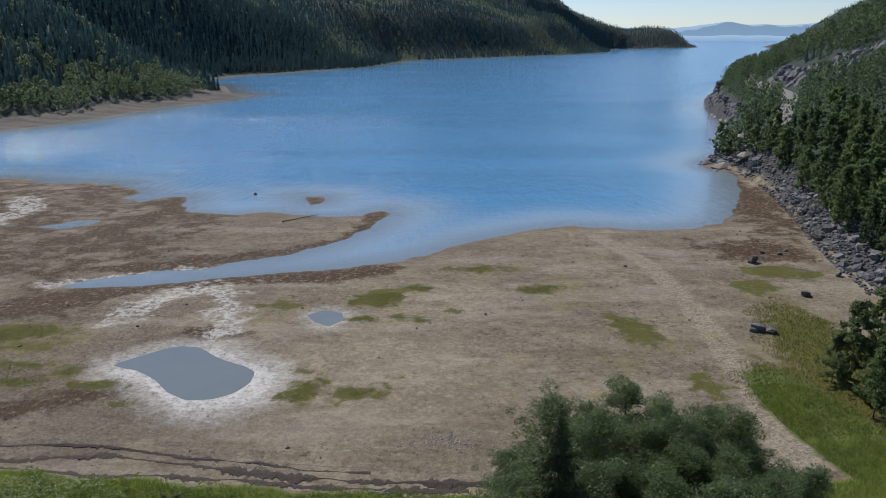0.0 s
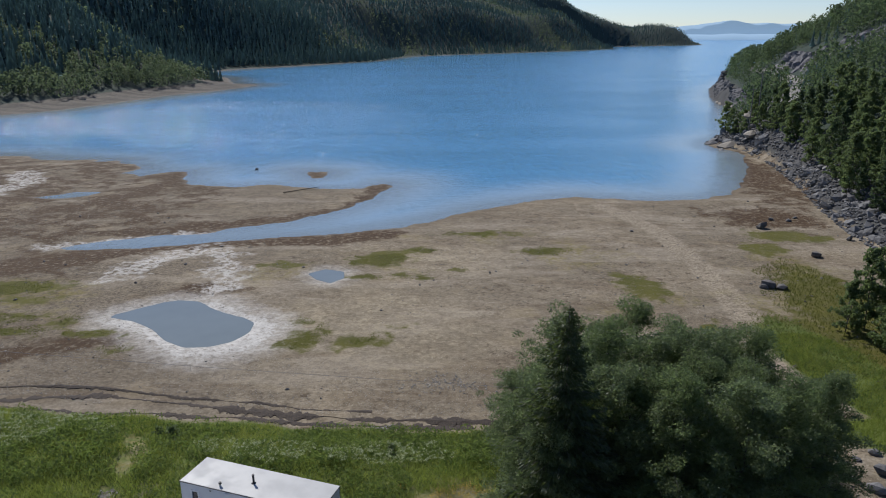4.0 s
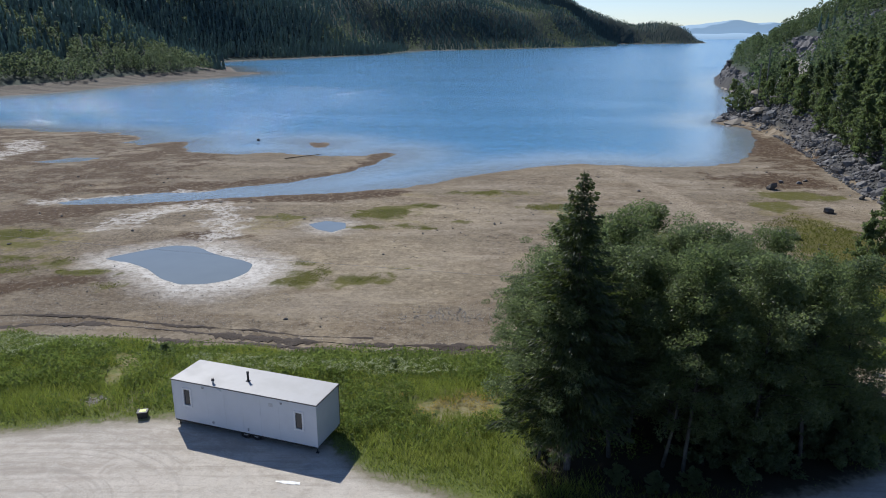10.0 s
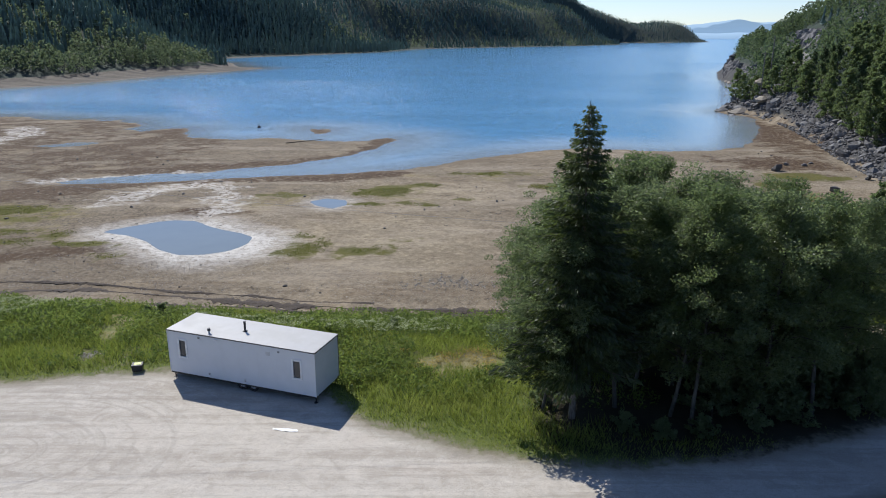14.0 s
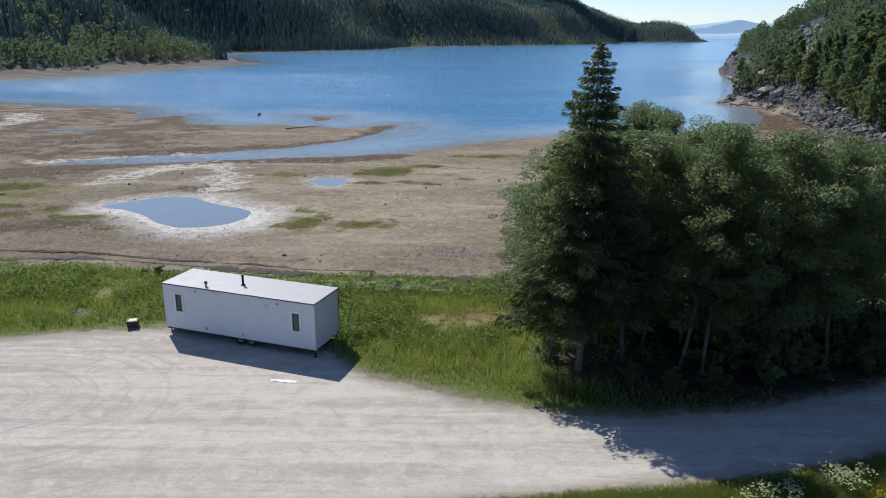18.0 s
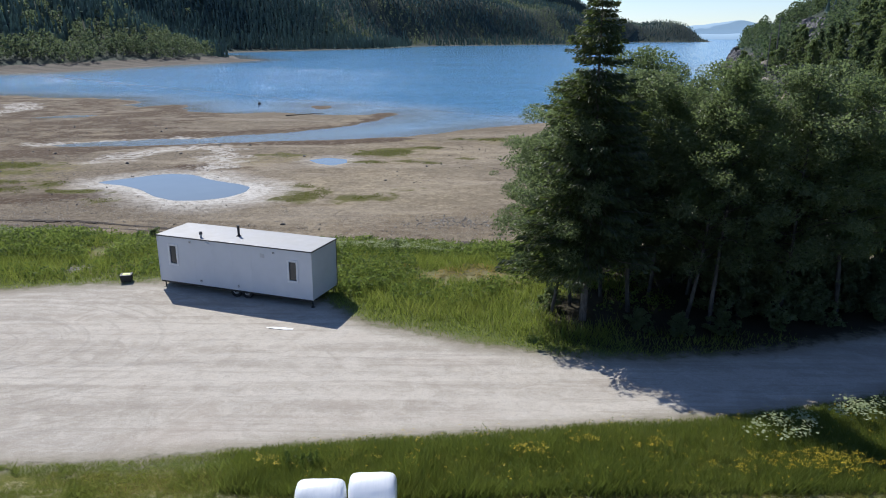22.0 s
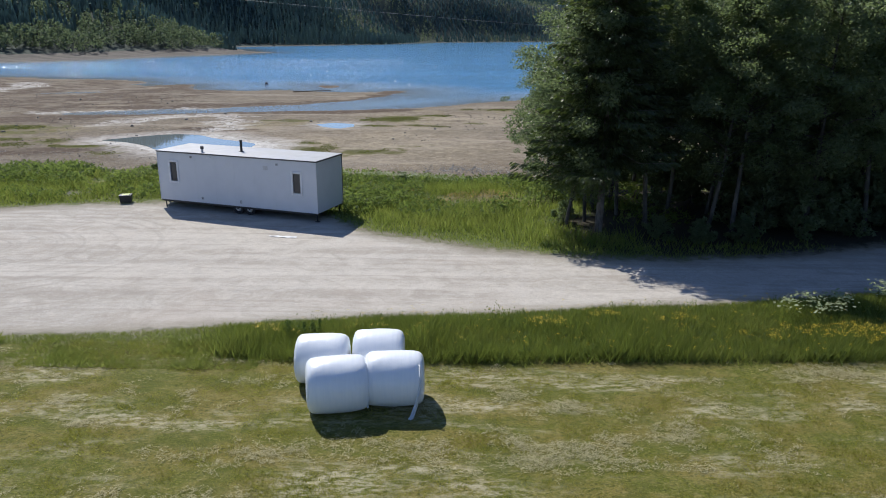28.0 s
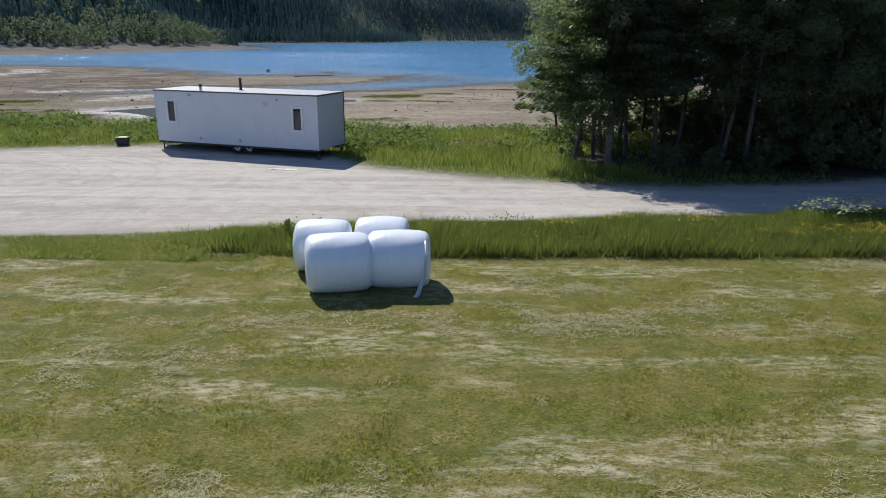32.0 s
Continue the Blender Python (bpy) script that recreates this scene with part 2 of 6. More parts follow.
MOUNDS = [  # centre, spread along and across, turn, height
    (55, 2150, 205, 260, 0, 268), (-520, 1850, 420, 340, 0, 170), (-720, 950, 330, 480, 0, 120), (-60, 1330, 360, 130, 50, 58), (-420, 565, 170, 220, -20, 62), (615, 2200, 120, 80, 42, 52),
    (985, 1690, 112, 380, -20, 88), (420, 330, 130, 200, -20, 40), (800, 520, 260, 240, 0, 70)]


def waterline(x, y):
    wob = fbm(x, y, 9, 3, 5) * 1.2 + fbm(x * 0.45, y, 3.4, 3, 9) * 0.9 * ease(-y, -190, -170)
    wob = wob - 3.4 * np.clip(fbm(x * 0.2 + y * 0.1, y, 7, 4, 27) - 0.12, 0, 1) * ease(y, 112, 128) * ease(-y, -186, -172) * ease(-x, 44, 66) * 3 + fbm(x * 0.5, y, 2.2, 3, 29) * 0.6 * ease(-y, -170, -140)
    d = np.maximum.reduce([inside(x, y, SOUTH), inside(x, y, SPIT), inside(x, y, FLATS), inside(x, y, BAR), inside(x, y, ISLET), inside(x, y, WEST)])
    return d + wob


def bank_foot(x):
    return np.interp(x, (-90, -50, -36, -28.5, -23, -17, -13.5, -6.6, 2, 12, 22), (56, 53.2, 52.2, 50.9, 50.8, 50.2, 49.7, 49.0, 48.7, 48.3, 47.8)) + 0.25 * np.sin(x * 0.7) + np.clip(np.asarray(x) - 22, 0, 60) * 0.35


def height(x, y):
    """The ground's height, and the distance in from the water's edge."""
    x, y = np.asarray(x, float), np.asarray(y, float)
    d = waterline(x, y)
    z = np.where(d > 0, WATER + 0.03 + 0.42 * (1 - np.exp(-d / 11)) + 0.05 * fbm(x, y, 4, 3, 3) * ease(d, 0.5, 4), WATER + np.maximum(d * 0.055, -14))
    # the pond and the pool in the sand
    for pts, deep in ((POND, 0.3), (POOL, 0.2)):
        e = inside(x, y, pts)
        z = z - np.where(np.abs(y - 74) < 30, np.clip(0.12 + e * 0.16, 0, deep), 0)
    # the grassy bank up to the level of road and field
    f = bank_foot(x) + fbm(x, y, 5, 2, 8) * 0.6
    up = ease(f - y, 0.0, 10.5)
    ridge = 0.14 * np.exp(-((f + 2.6 - y) / 0.9) ** 2) + 0.10 * np.exp(-((f + 0.3 - y) / 0.6) ** 2)
    z = np.where((y < 90) & (d > 0), z + ridge, z)
    z = z * (1 - up) + (0.02 * fbm(x, y, 6, 3, 4)) * up
    meadow = ease(f - y, 5, 9) * ease(y - 31, 1, 5)
    z = z + 0.10 * meadow * fbm(x, y, 3.2, 3, 6)
    road = inside(x, y, ROAD)
    z = z - 0.05 * ease(road, -0.3, 0.5) + 0.018 * fbm(x * 0.25, y, 0.9, 2, 12) * ease(road, 0, 1)
    # the steep wooded shore: boulders at its foot, a bench with the road, bare rock above it
    s = inside(x, y, SLOPE_FOOT) + fbm(x, y, 14, 3, 13) * 1.6
    e = inside(x, y, UPHILL)
    zr = np.interp(y, BENCH_Y, BENCH_Z)
    run = np.clip(s, 0, None) / (np.clip(s, 0, None) + np.clip(-e, 0.01, None) + 0.01)
    low = z + (zr - z) * run ** np.where(y > 215, 0.55, 0.9)
    rough = fbm(x, y, 7, 4, 15)
    k = np.interp(y, (90, 170, 215, 300), (0.75, 0.85, 0.85, 0.85))
    step = np.interp(y, (198, 216, 300, 318, 334), (0, 5, 5, 2.5, 0)) * ease(x - np.interp(y, FACE_Y, FACE_X), 4.0, 9.0)
    cap = np.interp(y, (90, 170, 215, 250, 300, 350, 400, 450, 900, 1500), (34, 46, 70, 80, 52, 24, 13, 11, 12, 16))
    over = np.clip(e - 3.0, 0, None)
    top = zr + cap * (1 - np.exp(-1.15 * k * over / cap)) * (0.9 + 0.35 * fbm(x, y, 38, 3, 14)) + rough * np.where((y > 200) & (y < 330), 1.2, 2.2) * ease(over, 1, 9) + step
    low = low + rough * 0.9 * ease(s, 1, 5) * ease(-e, 1, 4)
    z = np.where(s > 0, np.where(e > 0, top, low), z)
    inland_e, inland_w = ease(e, np.where(y > 1000, 0, 25), np.where(y > 1000, 60, 160)), ease(inside(x, y, WEST), 4, np.where(y > 1850, 60, 110))
    for cx, cy, rx, ry, turn, high in MOUNDS:
        c, q = math.cos(radians(turn)), math.sin(radians(turn))
        u, v = (x - cx) * c + (y - cy) * q, (y - cy) * c - (x - cx) * q
        z = z + high * np.exp(-0.5 * ((u / rx) ** 2 + (v / ry) ** 2)) * (inland_w if cx < 700 and cy > 540 else inland_e) * (0.9 + 0.25 * fbm(x, y, 160, 4, 21))
    return z, d

# ---- materials ----
def make_ground():
    n = Nodes("ground")
    big, mid, fine, grit = n.noise(0.06, 4), n.noise(0.5, 4), n.noise(3.0, 4, 0.65), n.noise(22, 3, 0.7)
    stones = n.cells(5.0)
    pebble = n.ramp(stones, 0.05, 0.26, 1, 0)
    z = n.add("SeparateXYZ", ("Vector", n.co), out=2)

    def zone(name, wide, amp, soft, scale=None, off=0.0):
        w = n.math("MULTIPLY", n.math("SUBTRACT", n.noise(scale or wide, 4, 0.6), 0.5), amp)
        return n.ramp(n.math("ADD", n.attr(name), w), off - soft, off + soft)

    # sand of the drained shore, with gravel, dark specks and wet rims
    sand = n.mix(n.ramp(big, 0.35, 0.65), (0.235, 0.20, 0.157), (0.165, 0.14, 0.109))
    sand = n.mix(n.math("MULTIPLY", n.ramp(mid, 0.45, 0.7), 0.5), sand, (0.13, 0.10, 0.07))
    sand = n.mix(n.math("MULTIPLY", n.ramp(fine, 0.5, 0.7), 0.6), sand, (0.085, 0.068, 0.05))
    sand = n.mix(n.math("MULTIPLY", n.ramp(grit, 0.5, 0.8), 0.4), sand, (0.29, 0.255, 0.205))
    sand = n.mix(n.math("MULTIPLY", pebble, n.ramp(n.noise(0.25, 3), 0.48, 0.62, 0, 0.55)), sand, (0.11, 0.095, 0.08))
    far = n.ramp(n.noise(0.9, 5, 0.75), 0.54, 0.62, 0, 0.42)
    sand = n.mix(far, sand, (0.075, 0.052, 0.034))
    sand = n.mix(n.ramp(n.noise(0.9, 5, 0.8), 0.585, 0.64, 0, 0.7), sand, (0.07, 0.052, 0.036))
    speck = n.ramp(n.noise(2.6, 5, 0.85), 0.56, 0.62)
    sand = n.mix(n.math("MULTIPLY", speck, n.ramp(n.noise(0.09, 3), 0.4, 0.6, 0.25, 0.85)), sand, (0.055, 0.042, 0.032))
    light = n.ramp(n.noise(2.1, 5, 0.85), 0.56, 0.63)
    sand = n.mix(n.math("MULTIPLY", light, 0.7), sand, (0.34, 0.305, 0.26))
    sx = n.add("SeparateXYZ", ("Vector", n.co), out=0)
    shore = n.ramp(n.math("ADD", n.math("MULTIPLY", sx, -0.035), n.math("MULTIPLY", n.noise(0.07, 5, 0.65), 3.0)), 1.9, 2.9)
    sand = n.mix(n.math("MULTIPLY", shore, 0.8), sand, n.mix(n.ramp(n.noise(3.2, 5, 0.8), 0.42, 0.58), (0.085, 0.068, 0.052), (0.20, 0.17, 0.135)))
    grain = n.noise(1.3, 6, 0.85)
    sand = n.mix(n.ramp(grain, 0.50, 0.60, 0, 0.5), sand, (0.095, 0.078, 0.06))
    sand = n.mix(n.ramp(n.noise(0.16, 4, 0.6), 0.52, 0.66, 0, 0.4), sand, (0.27, 0.225, 0.165))
    streak = n.noise(0.22, 5, 0.65, n.stretch(0.35, 1.2, 1, 14), 0.6)
    sand = n.mix(n.ramp(streak, 0.50, 0.62, 0, 0.34), sand, (0.10, 0.07, 0.045))
    sand = n.mix(n.ramp(n.noise(0.11, 4, 0.6, n.stretch(0.4, 1.3, 1, 8), 0.4), 0.50, 0.62, 0, 0.4), sand, (0.31, 0.275, 0.235))
    pale = n.math("MULTIPLY", zone("pale", 0.12, 16.0, 5.0, off=2.0), n.ramp(n.noise(1.7, 5, 0.8), 0.42, 0.54, 1, 0.35))
    sand = n.mix(n.math("MULTIPLY", pale, 0.72), sand, n.mix(n.ramp(n.noise(0.4, 4, 0.6), 0.4, 0.6), (0.33, 0.285, 0.215), (0.25, 0.215, 0.165)))
    wet = n.ramp(n.math("ADD", z, n.math("MULTIPLY", mid, 0.06)), WATER + 0.02, WATER + 0.17, 1, 0)
    sand = n.mix(n.math("MULTIPLY", wet, 0.6), sand, (0.10, 0.072, 0.045))
    under = n.ramp(z, WATER - 0.02, WATER - 0.5)
    sand = n.mix(under, sand, (0.085, 0.085, 0.07))
    sand = n.mix(n.math("MULTIPLY", zone("track", 0.8, 1.6, 0.5), 0.9), sand, n.mix(n.ramp(n.noise(3.5, 4, 0.8), 0.45, 0.6), (0.30, 0.26, 0.21), (0.15, 0.125, 0.10)))
    weed = n.math("MULTIPLY", zone("weed", 0.3, 8.5, 0.9, off=-0.5), n.ramp(n.noise(1.5, 4, 0.7), 0.36, 0.5, 0.15, 1))
    sand = n.mix(weed, sand, n.mix(grit, (0.030, 0.0165, 0.008), (0.082, 0.047, 0.021)))
    salt = n.math("MULTIPLY", zone("salt", 0.4, 11.0, 1.2, off=1.0), n.ramp(n.noise(1.3, 4, 0.7), 0.40, 0.54))
    sand = n.mix(1.0, sand, (1.04, 1.01, 0.915), "MULTIPLY")
    wob = n.math("MULTIPLY", n.math("SUBTRACT", n.noise(0.6, 5, 0.65), 0.5), 2.4)
    rim = n.math("MULTIPLY", n.ramp(n.math("ADD", n.attr("rim"), wob), -1.5, -0.6), n.ramp(n.noise(2.2, 5, 0.8), 0.34, 0.5, 0.35, 1))
    halo = n.math("MULTIPLY", n.ramp(n.math("ADD", n.attr("rim"), n.math("MULTIPLY", wob, 2.0)), -5.0, -0.9, 0, 0.66), n.ramp(n.noise(1.1, 5, 0.8), 0.36, 0.6, 0.6, 1))
    sand = n.mix(n.math("MAXIMUM", n.math("MULTIPLY", salt, 0.75), n.math("MAXIMUM", n.math("MULTIPLY", rim, 0.95), halo)), sand, n.mix(mid, (0.58, 0.56, 0.525), (0.42, 0.40, 0.365)))
    sand = n.mix(n.ramp(n.attr("pond"), 0.05, 0.5), sand, (0.10, 0.095, 0.085))
    shingle = n.ramp(n.add("SeparateXYZ", ("Vector", n.co), out=1), 205, 240)
    sand = n.mix(n.math("MULTIPLY", shingle, 0.85), sand, n.mix(n.ramp(n.noise(0.12, 5, 0.7, n.stretch(0.6, 1.4)), 0.4, 0.6), (0.062, 0.057, 0.052), (0.12, 0.108, 0.092)))
    algae = n.math("MULTIPLY", zone("algae", 0.16, 14.0, 2.0, off=1.3), n.ramp(n.noise(0.8, 5, 0.75), 0.42, 0.62, 0.05, 0.75))
    sand = n.mix(algae, sand, n.mix(fine, (0.14, 0.118, 0.03), (0.20, 0.168, 0.06)))
    speck = n.math("ADD", n.math("MULTIPLY", n.noise(2.2, 5, 0.85), 0.5), n.math("MULTIPLY", n.noise(0.8, 6, 0.8, n.stretch(0.8, 1.3, 1, 6)), 0.5))
    sand = n.mix(n.ramp(speck, 0.41, 0.59), n.mix(1.0, sand, (0.80, 0.785, 0.77), "MULTIPLY"), n.mix(1.0, sand, (1.17, 1.17, 1.165), "MULTIPLY"))
    tuft = n.math("MULTIPLY", zone("tuft", 0.45, 4.5, 0.45, off=0.2), n.ramp(n.noise(1.4, 4, 0.7), 0.34, 0.5, 0.62, 1.0))
    tuft_c = n.mix(n.noise(0.35, 3), (0.044, 0.050, 0.009), (0.125, 0.112, 0.020))
    sand = n.mix(tuft, sand, tuft_c)
    # bank and verge
    soil = n.mix(mid, (0.075, 0.11, 0.025), (0.15, 0.165, 0.045))
    soil = n.mix(n.math("MULTIPLY", n.ramp(fine, 0.45, 0.7), 0.6), soil, (0.05, 0.08, 0.02))
    bare = n.ramp(n.noise(0.23, 4, 0.6), 0.62, 0.72)
    soil = n.mix(n.math("MULTIPLY", bare, 0.7), soil, (0.22, 0.19, 0.14))
    soil = n.mix(n.math("MULTIPLY", zone("bare", 0.9, 7.0, 0.9, off=0.4), 0.55), soil, n.mix(n.ramp(n.noise(2.4, 4, 0.7), 0.4, 0.6), (0.25, 0.185, 0.075), (0.33, 0.27, 0.18)))
    # floor under the stand: dark soil and litter, with the trees' shade painted in
    soil = n.mix(zone("shade_litter", 0.5, 4.0, 0.8), soil, n.mix(fine, (0.022, 0.02, 0.012), (0.05, 0.043, 0.026)))
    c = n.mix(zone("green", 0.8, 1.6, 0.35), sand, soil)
    # mown field: stubble, dry patches and loose hay in swathes
    turf = n.mix(n.ramp(n.noise(0.7, 4, 0.6, n.stretch(0.6, 1.3, 1, 5)), 0.4, 0.62), (0.10, 0.112, 0.010), (0.175, 0.142, 0.032))
    turf = n.mix(n.ramp(n.noise(13, 5, 0.8), 0.50, 0.58, 0, 0.85), turf, (0.042, 0.052, 0.008))
    turf = n.mix(n.ramp(n.noise(19, 5, 0.8, n.stretch(0.6, 1.4, 1, 25)), 0.53, 0.60, 0, 0.6), turf, (0.33, 0.29, 0.11))
    turf = n.mix(n.math("MULTIPLY", n.ramp(fine, 0.45, 0.7), 0.4), turf, (0.27, 0.225, 0.085))
    turf = n.mix(n.math("MULTIPLY", n.ramp(grit, 0.45, 0.65), 0.45), turf, (0.078, 0.082, 0.014))
    turf = n.mix(n.ramp(n.noise(1.1, 5, 0.7), 0.48, 0.62, 0, 0.55), turf, (0.075, 0.088, 0.012))
    swath = n.noise(0.55, 4, 0.6, n.stretch(0.35, 1.5, 1, 6), 0.4)
    hay = n.math("MULTIPLY", n.ramp(swath, 0.47, 0.68), n.ramp(n.noise(5, 5, 0.75, n.stretch(0.6, 1.4, 1, -20)), 0.42, 0.6))
    turf = n.mix(n.math("MULTIPLY", hay, 0.75), turf, (0.48, 0.43, 0.30))
    c = n.mix(zone("field", 0.8, 0.9, 0.25), c, turf)
    # gravel road and yard with tyre tracks
    lane = n.noise(0.55, 5, 0.6, n.stretch(0.06, 1.3, 1, -5), 0.3)
    swirl = n.noise(0.5, 4, 0.6, n.stretch(0.5, 1.0, 1, 20), 1.8)
    px = n.add("SeparateXYZ", ("Vector", n.co), out=0)
    py = n.add("SeparateXYZ", ("Vector", n.co), out=1)
    rad = n.math("SQRT", n.math("ADD", n.math("POWER", n.math("ADD", px, 20.5), 2.0), n.math("POWER", n.math("MULTIPLY", n.math("SUBTRACT", py, 27.0), 1.5), 2.0)))
    ring = n.noise(2.4, 3, 0.6, n.add("CombineXYZ", (0, rad), (1, n.math("MULTIPLY", px, 0.05)), (2, 0.0)))
    arcs = n.math("MULTIPLY", n.ramp(ring, 0.5, 0.64), n.ramp(px, -9, -15))
    lane = n.math("ADD", n.math("MULTIPLY", lane, 0.6), n.math("MULTIPLY", n.noise(0.9, 5, 0.65, None, 1.0), 0.4))
    grav = n.mix(n.ramp(lane, 0.40, 0.60), (0.53, 0.49, 0.44), (0.375, 0.338, 0.295))
    grav = n.mix(n.math("MULTIPLY", n.ramp(swirl, 0.5, 0.62), 0.35), grav, (0.50, 0.47, 0.43))
    grav = n.mix(n.math("MULTIPLY", arcs, 0.42), grav, (0.30, 0.275, 0.245))
    grav = n.mix(n.ramp(n.noise(6.5, 5, 0.8), 0.5, 0.62, 0, 0.3), grav, (0.30, 0.27, 0.24))
    grav = n.mix(n.ramp(n.noise(9.0, 4, 0.8), 0.54, 0.64, 0, 0.35), grav, (0.60, 0.57, 0.53))
    grav = n.mix(n.ramp(n.noise(1.6, 5, 0.7, n.stretch(0.12, 1.6, 1, -6), 0.2), 0.52, 0.62, 0, 0.36), grav, (0.30, 0.27, 0.235))
    grav = n.mix(n.math("MULTIPLY", n.ramp(grit, 0.5, 0.75), 0.6), grav, (0.22, 0.20, 0.18))
    grav = n.mix(n.math("MULTIPLY", n.ramp(n.noise(0.18, 4), 0.5, 0.7), 0.35), grav, (0.42, 0.36, 0.31))
    grav = n.mix(n.ramp(n.attr("road"), 0.0, 0.9, 0.55, 0), grav, (0.20, 0.18, 0.13))
    grav = n.mix(1.0, grav, (1.0, 0.995, 0.965), "MULTIPLY")
    road = zone("road", 1.3, 1.0, 0.18)
    dirt = n.math("MULTIPLY", n.ramp(n.math("ADD", n.attr("road"), n.math("MULTIPLY", n.noise(1.1, 4, 0.7), 2.2)), 0.2, 1.1), n.ramp(n.noise(2.0, 4, 0.7), 0.35, 0.55, 0.3, 0.9))
    c = n.mix(dirt, c, n.mix(fine, (0.15, 0.13, 0.085), (0.27, 0.24, 0.19)))
    c = n.mix(road, c, grav)
    # wooded slopes and bare rock
    crag = n.noise(0.12, 5, 0.65)
    flo = n.mix(fine, (0.026, 0.04, 0.032), (0.046, 0.062, 0.046))
    rock = n.mix(n.ramp(n.noise(0.7, 5, 0.7, n.stretch(1, 1, 0.35)), 0.35, 0.65), (0.035, 0.034, 0.036), (0.085, 0.082, 0.08))
    rock = n.mix(n.ramp(crag, 0.5, 0.62, 0, 0.5), rock, (0.06, 0.062, 0.055))
    normal = n.add("NewGeometry", out="True Normal")
    upness = n.add("SeparateXYZ", ("Vector", normal), out=2)
    flo = n.mix(n.math("MULTIPLY", n.ramp(n.math("ADD", upness, n.math("MULTIPLY", crag, 0.3)), 0.50, 0.66, 1, 0), n.ramp(n.attr("crag"), -2, 4)), flo, rock)
    c = n.mix(zone("wood", 0.3, 4, 1.0), c, flo)
    c = n.mix(zone("crag", 0.5, 2.0, 0.6, off=0.3), c, n.mix(n.ramp(n.attr("wood"), 0.5, 3), rock, flo))
    c = n.mix(zone("bench", 0.5, 1.0, 0.5), c, n.mix(mid, (0.20, 0.19, 0.175), (0.15, 0.145, 0.135)))
    high = n.math("ADD", n.math("MULTIPLY", fine, 0.6), n.math("MULTIPLY", grit, 0.4))
    bump = n.bump(high, 0.6, 0.11)
    bump = n.bump(n.math("MULTIPLY", lane, road), 0.5, 0.10, bump)
    rough = n.ramp(n.math("MAXIMUM", n.math("MULTIPLY", wet, 0.5), n.math("MULTIPLY", weed, 0.2)), 0, 1, 0.95, 0.5)
    return n.set(color=c, rough=rough, spec=0.25, normal=bump)


def make_water():
    n = Nodes("lake_water")
    deep = n.attr("deep")
    a = n.noise(0.8, 3, 0.55, n.stretch(0.9, 0.24, 1, 8), 0.3)
    b = n.noise(0.85, 4, 0.65, n.stretch(0.7, 1.25, 1, -8), 0.3)
    c = n.noise(2.6, 3, 0.6, n.stretch(0.8, 1.2, 1, 20), 0.2)
    calm = n.ramp(n.noise(0.012, 4, 0.55, n.stretch(0.5, 1.8)), 0.40, 0.6, 0.6, 1.15)
    near = n.ramp(deep, 0.5, 30.0, 0.22, 1.0)
    h = n.math("ADD", n.math("MULTIPLY", a, 0.5), n.math("ADD", n.math("MULTIPLY", b, 0.25), n.math("MULTIPLY", c, 0.11)))
    h = n.math("MULTIPLY", h, n.math("MULTIPLY", calm, near))
    # deep water's blue is raised to make up for weak sky reflection
    sky_body = n.mix(n.ramp(deep, 1, 24), (0.25, 0.32, 0.365), (0.095, 0.27, 0.465))
    alpha = n.ramp(deep, 0.0, 9, 0.68, 1.0)
    return n.set(color=sky_body, rough=n.ramp(deep, 2, 50, 0.08, 0.12), ior=1.33, spec=0.5, normal=n.bump(h, 1.0, 1.1), alpha=alpha)


def make_pond():
    n = Nodes("pond_water")
    return n.set(color=n.mix(n.noise(0.3, 3), (0.185, 0.212, 0.21), (0.15, 0.173, 0.172)), rough=0.03, ior=1.33, normal=n.bump(n.noise(1.5, 2), 0.02, 0.05))


def leafy(name, a, b, c, gloss=0.5, glow=0.35, patchy=0.35, through_leaf=(0.16, 0.22, 0.03)):
    """Leaves: three tints, a little light through them."""
    n = Nodes(name)
    i = n.island()
    col = n.mix(n.ramp(i, 0.0, 0.6), a, b)
    col = n.mix(n.ramp(i, 0.72, 1.0), col, c)
    col = n.mix(n.ramp(n.noise(patchy, 4, 0.65), 0.38, 0.62, 0, 0.65), col, a)
    col = n.mix(n.ramp(n.noise(patchy * 0.3, 4, 0.6), 0.5, 0.66, 0, 0.45), col, c)
    col = n.mix(n.math("MULTIPLY", n.own(), 0.25), col, c)
    n.set(color=col, rough=gloss, spec=0.35)
    tr = n.add("BsdfTranslucent", ("Color", n.mix(0.5, col, through_leaf)))
    both = n.add("MixShader", (0, glow), (1, n.p.outputs[0]), (2, tr))
    n.t.links.new(both, n.t.nodes["Material Output"].inputs[0])
    return n.mat


def make_bark(name, a, b, scale=9):
    n = Nodes(name)
    v = n.noise(scale, 5, 0.65, n.stretch(1, 1, 0.3))
    return n.set(color=n.mix(n.ramp(v, 0.35, 0.65), a, b), rough=0.9, normal=n.bump(v, 0.6, 0.03))


def make_stone(name, a, b):
    n = Nodes(name)
    v, w = n.noise(1.6, 5, 0.65), n.noise(9, 4, 0.7)
    col = n.mix(n.ramp(v, 0.35, 0.65), a, b)
    col = n.mix(n.ramp(w, 0.55, 0.75, 0, 0.5), col, tuple(k * 0.45 for k in a))
    col = n.mix(n.math("MULTIPLY", n.island(), 0.45), col, tuple(k * 0.6 for k in b))
    col = n.mix(n.math("MULTIPLY", n.own(), 0.55), col, tuple(min(1, k * 1.7) for k in b))
    return n.set(color=col, rough=0.85, normal=n.bump(w, 0.6, 0.06))


